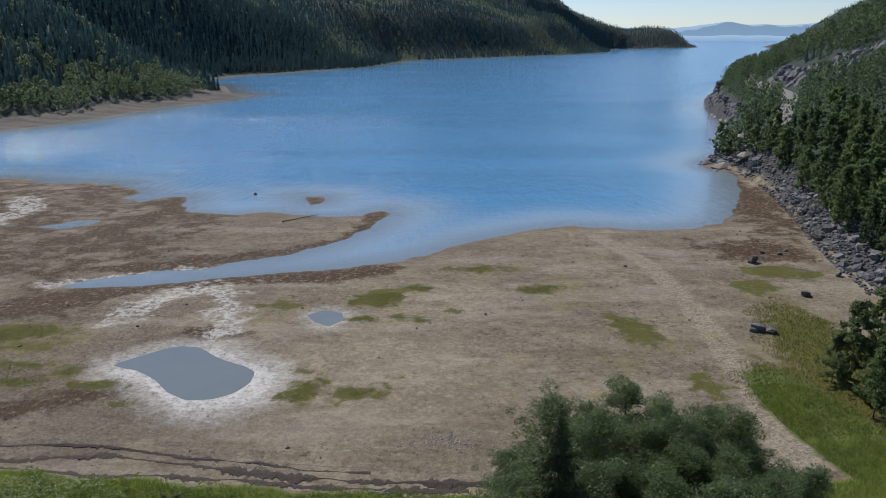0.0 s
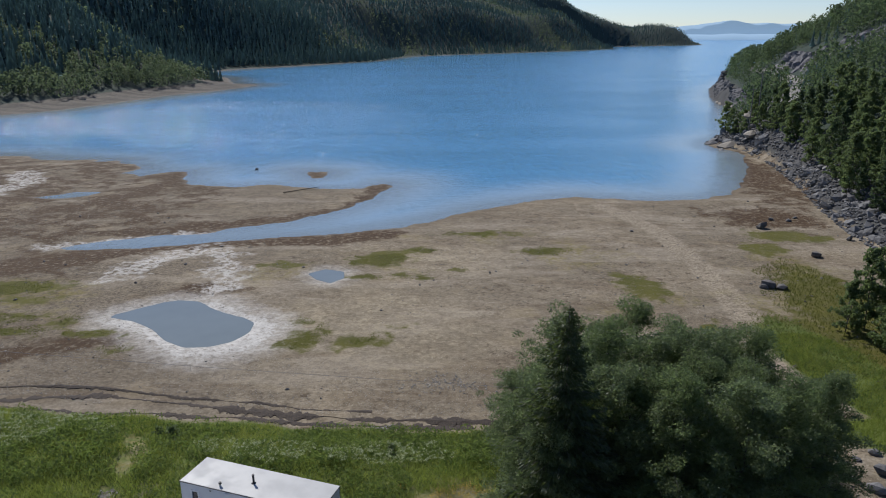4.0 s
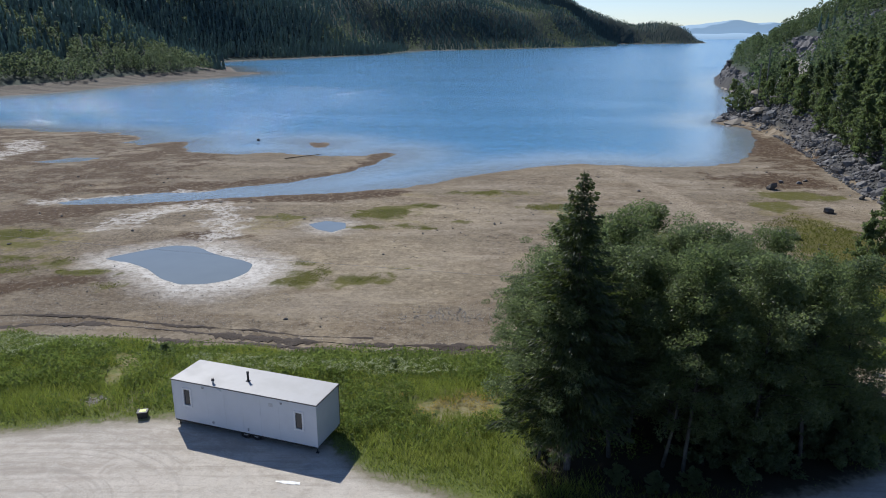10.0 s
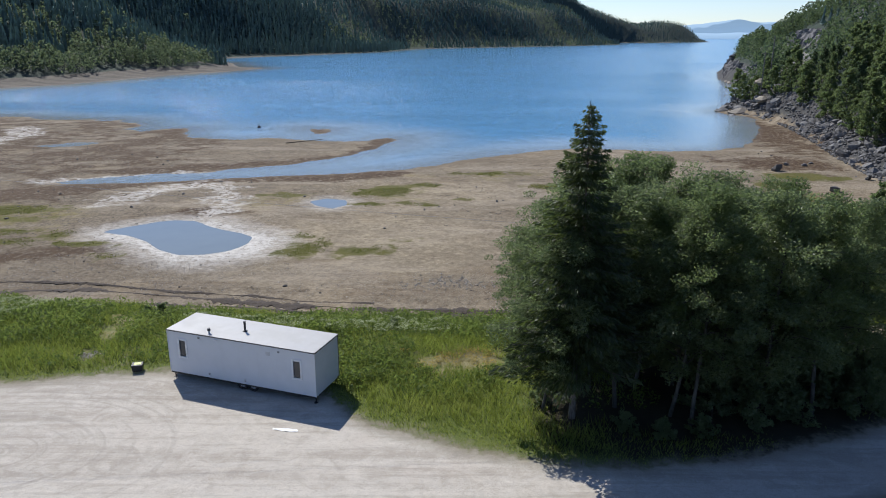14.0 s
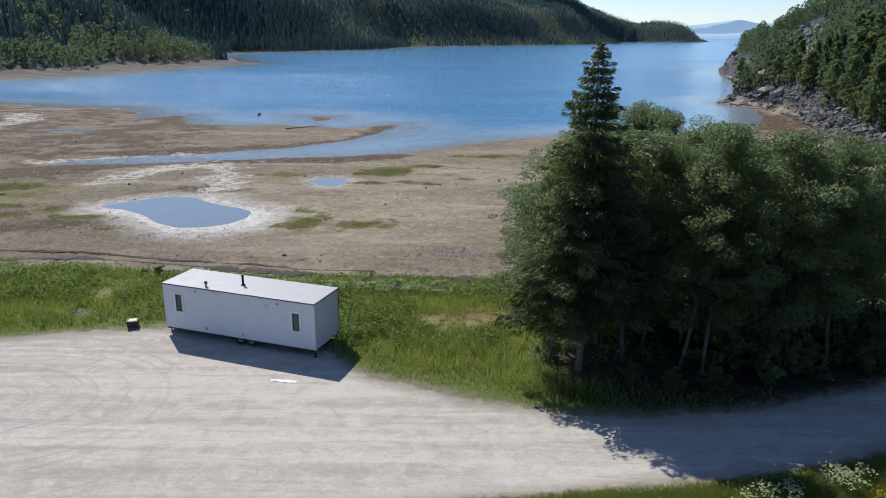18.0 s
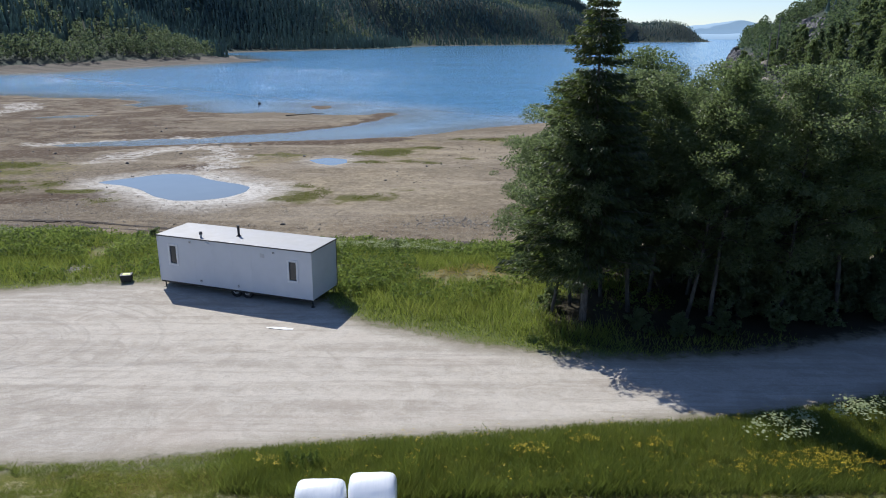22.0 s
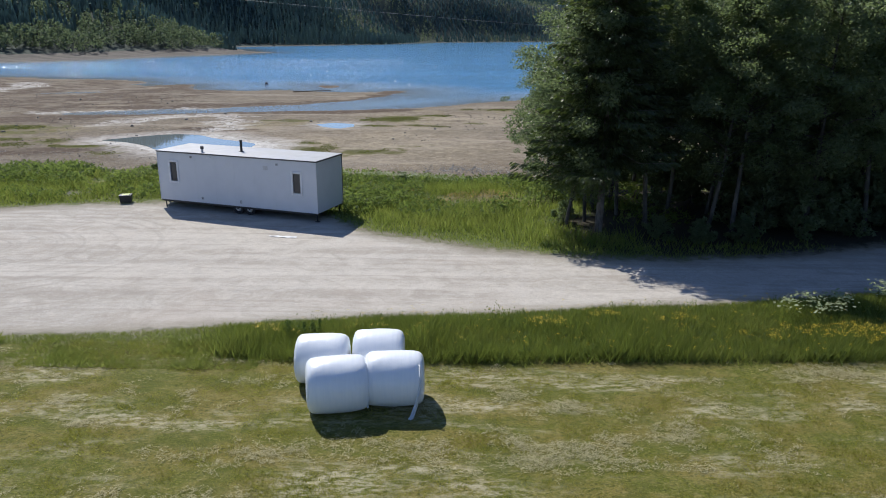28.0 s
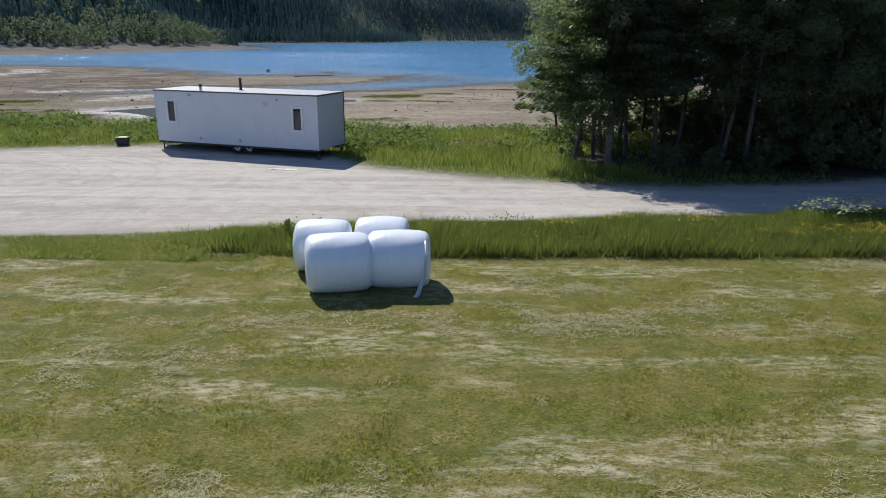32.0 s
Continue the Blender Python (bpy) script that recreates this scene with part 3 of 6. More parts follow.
ground_mat, water_mat, pond_mat = make_ground(), make_water(), make_pond()
leaf_mat = leafy("broad_leaf", (0.075, 0.105, 0.058), (0.13, 0.17, 0.09), (0.19, 0.225, 0.14), 0.36, 0.66, 0.35, (0.26, 0.34, 0.12))
birch_mat = leafy("birch_leaf", (0.075, 0.112, 0.05), (0.13, 0.178, 0.078), (0.18, 0.22, 0.115), 0.5, 0.66, 0.35, (0.22, 0.29, 0.10))
slope_leaf_mat = leafy("slope_leaf", (0.05, 0.08, 0.045), (0.088, 0.125, 0.066), (0.125, 0.158, 0.088), 0.6, 0.6, 0.14, (0.14, 0.20, 0.08))
needle_mat = leafy("needle", (0.036, 0.052, 0.028), (0.056, 0.078, 0.042), (0.08, 0.102, 0.056), 0.5, 0.45)
# distant haze is painted in here: needles paler and bluer than their own green
hazed_needle_mat = leafy("hazed_needle", (0.125, 0.18, 0.185), (0.16, 0.215, 0.215), (0.19, 0.235, 0.205), 0.8, 0.74, 0.08, (0.26, 0.37, 0.36))
wood_leaf_mat = leafy("far_leaf", (0.075, 0.105, 0.065), (0.115, 0.15, 0.09), (0.16, 0.19, 0.115), 0.6, 0.55, 0.1, (0.16, 0.22, 0.10))
verge_mat = leafy("verge_grass", (0.07, 0.112, 0.018), (0.155, 0.21, 0.034), (0.28, 0.28, 0.075), 0.6, 0.52, 0.7, (0.22, 0.28, 0.05))
grass_mat = leafy("grass", (0.095, 0.145, 0.024), (0.20, 0.26, 0.045), (0.34, 0.33, 0.10), 0.6, 0.6, 0.5, (0.28, 0.34, 0.07))
tuft_mat = leafy("olive_tuft", (0.055, 0.062, 0.012), (0.105, 0.105, 0.022), (0.185, 0.16, 0.045), 0.7, 0.45)
herb_mat = leafy("meadow_herb", (0.065, 0.11, 0.025), (0.12, 0.175, 0.042), (0.19, 0.225, 0.07), 0.6, 0.58, 0.35, (0.22, 0.29, 0.06))
clump_mat = leafy("clump_leaf", (0.075, 0.12, 0.028), (0.135, 0.19, 0.048), (0.22, 0.265, 0.08), 0.6, 0.62, 0.3, (0.24, 0.31, 0.07))
stubble_mat = leafy("stubble", (0.17, 0.20, 0.025), (0.28, 0.27, 0.05), (0.42, 0.36, 0.13), 0.7, 0.8, 0.9, (0.42, 0.42, 0.07))
hay_mat = leafy("hay", (0.48, 0.44, 0.26), (0.60, 0.55, 0.36), (0.38, 0.35, 0.16), 0.8, 0.4, 0.9, (0.5, 0.46, 0.25))
umbel_mat = leafy("white_umbel", (0.33, 0.38, 0.19), (0.45, 0.48, 0.31), (0.22, 0.30, 0.11), 0.7, 0.4)
yellow_mat = leafy("yellow_flower", (0.60, 0.42, 0.02), (0.70, 0.52, 0.03), (0.45, 0.36, 0.04), 0.6, 0.3)
ochre_mat = leafy("dry_yellow_flower", (0.30, 0.20, 0.03), (0.40, 0.27, 0.04), (0.24, 0.19, 0.05), 0.7, 0.3)
bark_mat = make_bark("spruce_bark", (0.085, 0.066, 0.055), (0.17, 0.145, 0.125))
pale_bark_mat = make_bark("pale_bark", (0.035, 0.031, 0.027), (0.10, 0.092, 0.08), 5)
stone_mat = make_stone("shore_stone", (0.045, 0.043, 0.044), (0.15, 0.146, 0.145))
dark_stone_mat = make_stone("dark_stone", (0.06, 0.055, 0.05), (0.14, 0.13, 0.12))
sand_stone_mat = make_stone("sand_stone", (0.22, 0.195, 0.165), (0.36, 0.33, 0.285))
pale_stone_mat = make_stone("pale_stone", (0.16, 0.14, 0.115), (0.28, 0.25, 0.21))

# ---- ground, one sheet to the horizon ----
def steps(lo, hi, mid_lo, mid_hi, fine, grow, most):
    out = list(np.arange(mid_lo, mid_hi + 1e-6, fine))
    s, v = fine, mid_hi
    while v < hi:
        s = min(s * grow, most)
        v += s
        out.append(v)
    s, v = fine, mid_lo
    while v > lo:
        s = min(s * grow, most)
        v -= s
        out.insert(0, v)
    return np.array(out)


gx = np.concatenate([steps(-3600, 3600, -24, 22, 0.4, 1.05, 36), np.arange(60, 162, 2.2)])
gx = np.sort(gx)
gx = gx[np.concatenate([[True], np.diff(gx) > 0.35])]
gy = np.concatenate([steps(-380, 51, 8, 51, 0.37, 1.06, 30), steps(51.2, 4700, 51.5, 132, 0.72, 1.04, 34)])
gy = np.unique(np.round(np.concatenate([gy[(gy < 51.2) | (gy > 51.4)], np.arange(178, 345, 2.6)]), 3))
gy = gy[np.concatenate([[True], np.diff(gy) > 0.3])]
GX, GY = np.meshgrid(gx, gy)
GZ, GD = height(GX, GY)
nx, ny = len(gx), len(gy)
idx = np.arange(nx * ny).reshape(ny, nx)
quads = np.stack([idx[:-1, :-1], idx[:-1, 1:], idx[1:, 1:], idx[1:, :-1]], -1).reshape(-1, 4)
ground = mesh_np("ground", np.stack([GX, GY, GZ], -1).reshape(-1, 3), quads, ground_mat, smooth=True)
tagged(ground, "mown field, gravel road verge, sandy tidal beach and wooded hills", "ground", kind="structure")


def lay(name, values):
    a = ground.data.attributes.new(name, "FLOAT", "POINT")
    a.data.foreach_set("value", np.clip(values, -9, 9).astype(np.float32).ravel())


FOOT = bank_foot(GX)
lay("road", inside(GX, GY, ROAD))
lay("green", np.minimum(np.maximum((FOOT - 2.0 - GY) * 0.8, blob(GX, GY, 35.5, 56, 4.2, 14, 10)), np.where(GY < 70, -blob(GX, GY, 26.5, 39.5, 3.2, 5.5), 9)))
# where the stand's litter and painted shade lie
lay("shade_litter", np.where((GY > 24) & (GY < 50), np.maximum.reduce([blob(GX, GY, 13.2, 32.2, 10, 5.4, 13), blob(GX, GY, 12, 38, 8.5, 5), blob(GX, GY, 6.8, 31.2, 3.2, 3.0)]), -9))
lay("bare", np.where((GY > 30) & (GY < 50), np.maximum.reduce([blob(GX, GY, 0.7, 36.7, 3.2, 1.9), 0.9 - line_gap(GX, GY, [(-23.4, 46.5), (-21.8, 43), (-21, 39.5)]), blob(GX, GY, -20.8, 36.6, 0.9, 0.7)]), -9))
lay("pale", np.maximum(blob(GX, GY, -8, 68, 13, 12), blob(GX, GY, -3, 92, 14, 10) - 1.5))
lay("field", 18.9 + 0.07 * GX - GY)
lay("pond", np.maximum(inside(GX, GY, POND), inside(GX, GY, POOL) - 0.6))
lay("rim", np.maximum.reduce([inside(GX, GY, POND) - 0.8, inside(GX - 2.0, GY + 1.0, POND), inside(GX - 1.0, GY + 2.0, POND) - 0.4, inside(GX, GY, POOL) - 1.9]))
arc = np.minimum(line_gap(GX, GY, [(-42.2, 83.4), (-39.6, 89.4), (-37.3, 93.8), (-33.9, 95.5), (-30.3, 91.6), (-28.1, 85.4), (-26.9, 79)]), line_gap(GX, GY, [(-92, 152), (-86, 142), (-88, 133), (-110, 128)]) - 1)
arc = np.minimum(arc, line_gap(GX, GY, [(-58, 97), (-47, 101), (-38, 105)]) + 1.0)
lay("salt", 3.0 - arc)
brown = np.maximum.reduce([3.6 - line_gap(GX, GY, [(-75, 80), (-58.3, 86.2), (-51.8, 90.9), (-47.6, 95.5)]), 2.8 - line_gap(GX, GY, [(-47.6, 95.5), (-41.4, 98.2), (-32.9, 100.2), (-19.4, 100.8), (-9.6, 104.4)]), 2.6 - line_gap(GX, GY, [(-66, 119), (-62.1, 125.5), (-58.4, 131.6), (-57.3, 143.2), (-58.2, 154)]),
                           2.2 - line_gap(GX, GY, [(-40, 108.9), (-33, 109.9), (-27.1, 112.4), (-22.1, 115.7), (-17.8, 119.9), (-14.7, 127.6), (-13.8, 138.5)]), 2.0 - line_gap(GX, GY, [(-52.3, 104), (-47.7, 105.4), (-42.6, 106), (-38.9, 103.6)]),
                           blob(GX, GY, -30, 152, 3, 5), blob(GX, GY, -29, 79, 3.2, 2.0), blob(GX, GY, 66, 158, 9, 46, -6) * 0.4 - 1.2, blob(GX, GY, 52, 114, 11, 10) * 0.3 - 1.4, 1.6 - line_gap(GX, GY, [(-47, 58), (-41.8, 60.6), (-34.4, 64.6)]),
                           1.6 - np.abs(GX + 110) * 0 - line_gap(GX, GY, [(-110, 112), (-90, 106), (-72, 108)])])
lay("weed", np.maximum(brown, np.where(GY < 200, -1.3 - 5 * ease(GX, -48, -26) + 0.9 * ease(GY, 96, 104), -1.0)))
tufts = np.maximum.reduce([blob(GX, GY, -8.8, 91, 4.8, 3.4, 30), blob(GX, GY, -4.8, 95, 2.6, 1.6), blob(GX, GY, -5.4, 84, 2.6, 1.0, -20), blob(GX, GY, -14.2, 64, 2.1, 3.0, -15), blob(GX, GY, -9, 63.8, 3.1, 1.7, 25),
                           blob(GX, GY, -15, 68.6, 1.4, 0.8), blob(GX, GY, -5.2, 67.6, 1.7, 0.6, 10), blob(GX, GY, -52, 79, 6.5, 2.8, 10), blob(GX, GY, -47.5, 75.2, 3.4, 1.4), blob(GX, GY, -55, 74, 4, 2), blob(GX, GY, -46.7, 70, 3.2, 1.3), blob(GX, GY, -43.2, 66, 3.0, 1.3), blob(GX, GY, -40.4, 69, 1.3, 1.6), blob(GX, GY, -36, 65.6, 2.8, 1.3), blob(GX, GY, -32.2, 61.7, 1.3, 0.9),
                           blob(GX, GY, 5.5, 104, 6, 1.6), blob(GX, GY, 13, 94.5, 3.5, 1.8, 15), blob(GX, GY, -11, 83.5, 2.2, 0.8), blob(GX, GY, -21.5, 88.5, 3.2, 1.5), blob(GX, GY, 1.5, 86, 2, 0.7),
                           blob(GX, GY, 23, 80, 7, 14, 20) - 4.2, blob(GX, GY, 27, 66, 5, 8) - 3.0, blob(GX, GY, 43, 74, 5, 15, -8), blob(GX, GY, 50.6, 102.4, 5, 2.4, -15) + 0.8, blob(GX, GY, 38, 58, 5, 12, 12) + 1, blob(GX, GY, 44, 96, 4, 4) - 0.5])
lay("tuft", tufts * 0.7)
lay("algae", np.maximum.reduce([blob(GX, GY, 6, 102, 9, 3.5), blob(GX, GY, 18, 92, 8, 9, 30) - 1.6, blob(GX, GY, 21, 72, 6, 2.6), blob(GX, GY, 27.5, 74, 4, 3.5), blob(GX, GY, 23, 65, 8, 3), blob(GX, GY, 44, 85, 7, 11), blob(GX, GY, 50, 102, 6, 3),
                                blob(GX, GY, -23, 85.5, 4, 2.5), blob(GX, GY, -50, 76, 10, 8), blob(GX, GY, -8, 91, 6, 5), blob(GX, GY, 38, 66, 6, 14, 10)]) * 0.6)
lay("track", 1.7 - line_gap(GX, GY, [(26.9, 123), (31.8, 105.6), (32.4, 88.6), (32.2, 77.5), (31.4, 68.6), (31.1, 63.7), (30, 52)]))
lay("wood", np.maximum(inside(GX, GY, SLOPE_FOOT) - 4, np.minimum(inside(GX, GY, WEST) - np.where(GY > 800, 1, np.where(GY > 470, 5, 24)), GY - 200)))
lay("crag", inside(GX, GY, SLOPE_FOOT) + 7 * ease(GY, 200, 210))
lay("bench", np.where((GY < 420) & (GY > 204), 2.4 - line_gap(GX, GY, BENCH), -9))

# ---- water ----
wx = steps(-2600, 3400, -120, 110, 4.0, 1.06, 80)
wy = steps(56, 4700, 84, 260, 4.0, 1.05, 80)
WX, WY = np.meshgrid(wx, wy)
wd = waterline(WX, WY)
widx = np.arange(WX.size).reshape(WX.shape)
wq = np.stack([widx[:-1, :-1], widx[:-1, 1:], widx[1:, 1:], widx[1:, :-1]], -1).reshape(-1, 4)
wet = wd.ravel()[wq].min(1) < 14
lake = mesh_np("lake_water", np.stack([WX, WY, np.full_like(WX, WATER)], -1).reshape(-1, 3), wq[wet & (WX.ravel()[wq].max(1) < 3000)], water_mat, smooth=True)
tagged(lake, "rippled blue lake with sun glitter and clear shallows", "water", kind="structure")
a = lake.data.attributes.new("deep", "FLOAT", "POINT")
a.data.foreach_set("value", np.clip(-wd, -20, 60).astype(np.float32).ravel())


# small facets added off the flats, tilted to mirror the sun as glitter
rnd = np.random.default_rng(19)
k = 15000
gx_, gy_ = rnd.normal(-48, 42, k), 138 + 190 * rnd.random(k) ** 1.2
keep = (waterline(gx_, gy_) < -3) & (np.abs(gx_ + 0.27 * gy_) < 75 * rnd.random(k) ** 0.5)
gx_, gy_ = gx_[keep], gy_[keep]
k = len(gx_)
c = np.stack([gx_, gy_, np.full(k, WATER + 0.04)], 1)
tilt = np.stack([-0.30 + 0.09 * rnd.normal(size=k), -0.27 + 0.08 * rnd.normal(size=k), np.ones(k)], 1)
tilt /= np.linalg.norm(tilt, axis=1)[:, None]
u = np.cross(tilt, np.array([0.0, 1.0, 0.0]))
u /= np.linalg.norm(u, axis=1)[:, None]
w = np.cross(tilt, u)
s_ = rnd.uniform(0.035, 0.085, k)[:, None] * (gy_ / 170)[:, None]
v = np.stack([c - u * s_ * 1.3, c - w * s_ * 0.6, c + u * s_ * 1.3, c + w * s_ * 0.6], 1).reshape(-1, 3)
n = Nodes("glint_facet")
glint_mat = n.set(color=(0.06, 0.185, 0.345), rough=0.3, ior=1.33)
tagged(mesh_np("wave_crests", v, np.arange(4 * k).reshape(-1, 4), glint_mat), "small facets tilted to throw sun glitter off the lake", "waves", kind="stuff")


def pool(pts, z, label):
    bm = bmesh.new()
    c = Vector((sum(p[0] for p in pts) / len(pts), sum(p[1] for p in pts) / len(pts), z))
    vs = [bm.verts.new(c + (Vector((x, y, z)) - c) * 1.12) for x, y in pts]
    bm.faces.new(vs)
    bmesh.ops.recalc_face_normals(bm, faces=bm.faces)
    return tagged(part("pond_water", bm, pond_mat), label, "pond", kind="structure")


def level(pts):
    xs, ys = np.array(pts).T
    return float(height(xs, ys)[0].mean()) + 0.03


pool(POND, level(POND), "still shallow pond with a white salt rim")
pool(POOL, level(POOL), "small still pool in the sand")

# ---- plants ----
def leaves(c, r, size, rnd):
    """Folded leaf quads round the places c, turned at random: 4 corners each."""
    k = len(c)
    u = rnd.normal(size=(k, 3))
    u /= np.linalg.norm(u, axis=1)[:, None]
    v = rnd.normal(size=(k, 3))
    v -= (v * u).sum(1)[:, None] * u
    v /= np.linalg.norm(v, axis=1)[:, None]
    s = (size * rnd.uniform(0.6, 1.4, k))[:, None]
    n = np.cross(u, v)
    p = np.stack([c - u * s, c - v * s * 0.55 + n * s * 0.2, c + u * s, c + v * s * 0.55 + n * s * 0.2], 1)
    return p.reshape(-1, 3), np.arange(4 * k).reshape(-1, 4)


def limb_tubes(limbs, sides=6):
    """Tapered tubes along lists of (place, radius): verts and quads."""
    vs, fs, base = [], [], 0
    ang = np.linspace(0, 2 * np.pi, sides, endpoint=False)
    for limb in limbs:
        ps = np.array([p for p, _ in limb], float)
        for i, (p, r) in enumerate(limb):
            d = ps[min(i + 1, len(ps) - 1)] - ps[max(i - 1, 0)]
            d /= np.linalg.norm(d) + 1e-9
            a = np.cross(d, (0.3, 1, 0.1))
            a /= np.linalg.norm(a)
            b = np.cross(d, a)
            vs.append(ps[i] + r * (np.cos(ang)[:, None] * a + np.sin(ang)[:, None] * b))
        for i in range(len(limb) - 1):
            for j in range(sides):
                q = (j + 1) % sides
                fs.append((base + i * sides + j, base + i * sides + q, base + (i + 1) * sides + q, base + (i + 1) * sides + j))
        base += sides * len(limb)
    return np.concatenate(vs), np.array(fs)


def leafy_tree(seed, high, wide, n_leaf, size, bare=0.25, leaf=None, bark=None, name="leafy_tree"):
    """A broad-leaved tree: trunk, limbs and a ragged crown of leaf clumps."""
    rnd = np.random.default_rng(seed)
    lean = rnd.normal(0, 0.04, 2)

    def stem(t):
        return np.array([lean[0] * t * high + 0.12 * math.sin(t * 5 + seed), lean[1] * t * high + 0.12 * math.cos(t * 4 + seed), t * high])

    trunk = [[(stem(t), 0.0068 * high * (1 - t) ** 0.8 + 0.012) for t in np.linspace(0, 0.97, 9)]]
    clumps, limbs = [], []
    count = int(16 + high * 1.6)
    for i in range(count):
        t = bare + (0.97 - bare) * (i + rnd.uniform(0, 1)) / count
        f = (t - bare) / (1 - bare)
        reach = wide * (0.45 + 0.75 * math.sin(min(1, f * 1.15 + 0.12) * math.pi) ** 0.7) * rnd.uniform(0.55, 1.12)
        az = i * 2.4 + rnd.uniform(-0.5, 0.5)
        a = stem(t)
        tip = a + np.array([math.cos(az) * reach, math.sin(az) * reach, reach * rnd.uniform(0.05, 0.6)])
        mid = (a + tip) / 2 + np.array([0, 0, 0.12 * reach])
        limbs.append([(a, 0.0035 * high * (1.15 - t)), (mid, 0.0022 * high * (1.15 - t)), (tip, 0.006)])
        for q in (0.35, 0.58, 0.8, 1.0):
            p = a + (tip - a) * q + rnd.normal(0, 0.22 * wide * 0.4, 3)
            clumps.append((p, wide * rnd.uniform(0.11, 0.25)))
    for q in range(4):
        clumps.append((stem(0.9 + 0.03 * q) + rnd.normal(0, 0.1, 3), wide * 0.16))
    c = np.array([p for p, _ in clumps])
    r = np.array([q for _, q in clumps])
    pick = rnd.choice(len(c), n_leaf, p=r**2 / (r**2).sum())
    off = rnd.normal(size=(n_leaf, 3))
    off /= np.linalg.norm(off, axis=1)[:, None]
    at = c[pick] + off * (r[pick] * rnd.uniform(0.25, 1.15, n_leaf) ** 0.6)[:, None] * np.array([1, 1, 0.8])
    tree = new(name)
    v, f = limb_tubes(trunk, 9)
    mesh_np("trunk", v, f, bark or pale_bark_mat, tree, True)
    v, f = limb_tubes(limbs, 5)
    tagged(mesh_np("branchwork", v, f, bark or pale_bark_mat, tree, True), kind="stuff")
    v, f = leaves(at, None, size, rnd)
    tagged(mesh_np("crown", v, f, leaf or leaf_mat, tree), kind="stuff")
    return tree


def spruce_tree(seed, high, wide, whorls, sprays, name="spruce_tree"):
    """A spruce: straight trunk, whorls of drooping boughs hung with needle sprays."""
    rnd = np.random.default_rng(seed)
    tree = new(name)
    trunk = [[(np.array([0.05 * math.sin(t * 4), 0.04 * math.cos(t * 3), t * high]), 0.0105 * high * (1 - t) + 0.012) for t in np.linspace(0, 1, 10)]]
    v, f = limb_tubes(trunk, 10)
    mesh_np("trunk", v, f, bark_mat, tree, True)
    limbs, at, ways = [], [], []
    for w in range(whorls):
        t = 0.21 + 0.785 * ((w + rnd.uniform(0, 0.7)) / whorls) ** 0.88
        reach0 = wide * (1 - t) ** 0.72 * (0.75 + 0.25 * min(1, t * 5))
        for k in range(rnd.integers(5, 8)):
            az = k * 1.05 + w * 0.7 + rnd.uniform(-0.3, 0.3)
            reach = max(0.12, reach0 * rnd.uniform(0.6, 1.15))
            d = np.array([math.cos(az), math.sin(az), 0])
            a = np.array([0, 0, t * high])
            droop = reach * rnd.uniform(0.15, 0.42) * (1.0 if t < 0.75 else 0.3)
            mid = a + d * reach * 0.5 + np.array([0, 0, -droop * 0.75])
            tip = a + d * reach + np.array([0, 0, -droop + 0.12 * reach])
            limbs.append([(a, 0.03 * (1.1 - t)), (mid, 0.018 * (1.1 - t)), (tip, 0.005)])
            m = max(9, int(sprays * reach / wide))
            for q in rnd.uniform(0.12, 1.0, m):
                p = a + (mid - a) * 2 * q if q < 0.5 else mid + (tip - mid) * (2 * q - 1)
                side = np.array([-d[1], d[0], 0]) * rnd.normal(0, 0.22 * reach * (1.1 - q) + 0.04)
                at.append(p + side + np.array([0, 0, -abs(rnd.normal(0, 0.10))]))
                ways.append(d * 0.8 + side * 0.8 + np.array([0, 0, -0.35 + rnd.normal(0, 0.25)]))
    v, f = limb_tubes(limbs, 4)
    tagged(mesh_np("branchwork", v, f, bark_mat, tree, True), kind="stuff")
    c, u = np.array(at), np.array(ways)
    u /= np.linalg.norm(u, axis=1)[:, None]
    s = (rnd.uniform(0.08, 0.19, len(c)) * (1.05 - 0.45 * c[:, 2] / high))[:, None]
    vv = np.cross(u, rnd.normal(size=u.shape))
    vv /= np.linalg.norm(vv, axis=1)[:, None]
    p = np.stack([c - u * s, c - vv * s * 0.32, c + u * s, c + vv * s * 0.32], 1).reshape(-1, 3)
    tagged(mesh_np("crown", p, np.arange(len(p)).reshape(-1, 4), needle_mat, tree), kind="stuff")
    return tree


def ground_at(x, y):
    return float(height(np.array([x]), np.array([y]))[0][0])


def blades(name, x, y, high, width, material, lean=0.45, seed=3, label="", category="grass"):
    """Single grass blades, one triangle each, as one mass."""
    rnd = np.random.default_rng(seed)
    k = len(x)
    z = height(x, y)[0] - 0.01
    az, tilt = rnd.uniform(0, 2 * np.pi, k), rnd.uniform(0, 2 * np.pi, k)
    h = high * rnd.uniform(0.5, 1.3, k)
    b = np.stack([x, y, z], 1)
    side = np.stack([np.cos(az), np.sin(az), 0 * az], 1) * (width * rnd.uniform(0.6, 1.4, k))[:, None]
    tip = b + np.stack([np.cos(tilt) * lean * h, np.sin(tilt) * lean * h, h], 1)
    p = np.stack([b - side, b + side, tip], 1).reshape(-1, 3)
    ob = mesh_np(name, p, np.arange(3 * k).reshape(-1, 3), material)
    return tagged(ob, label, category, kind="stuff")


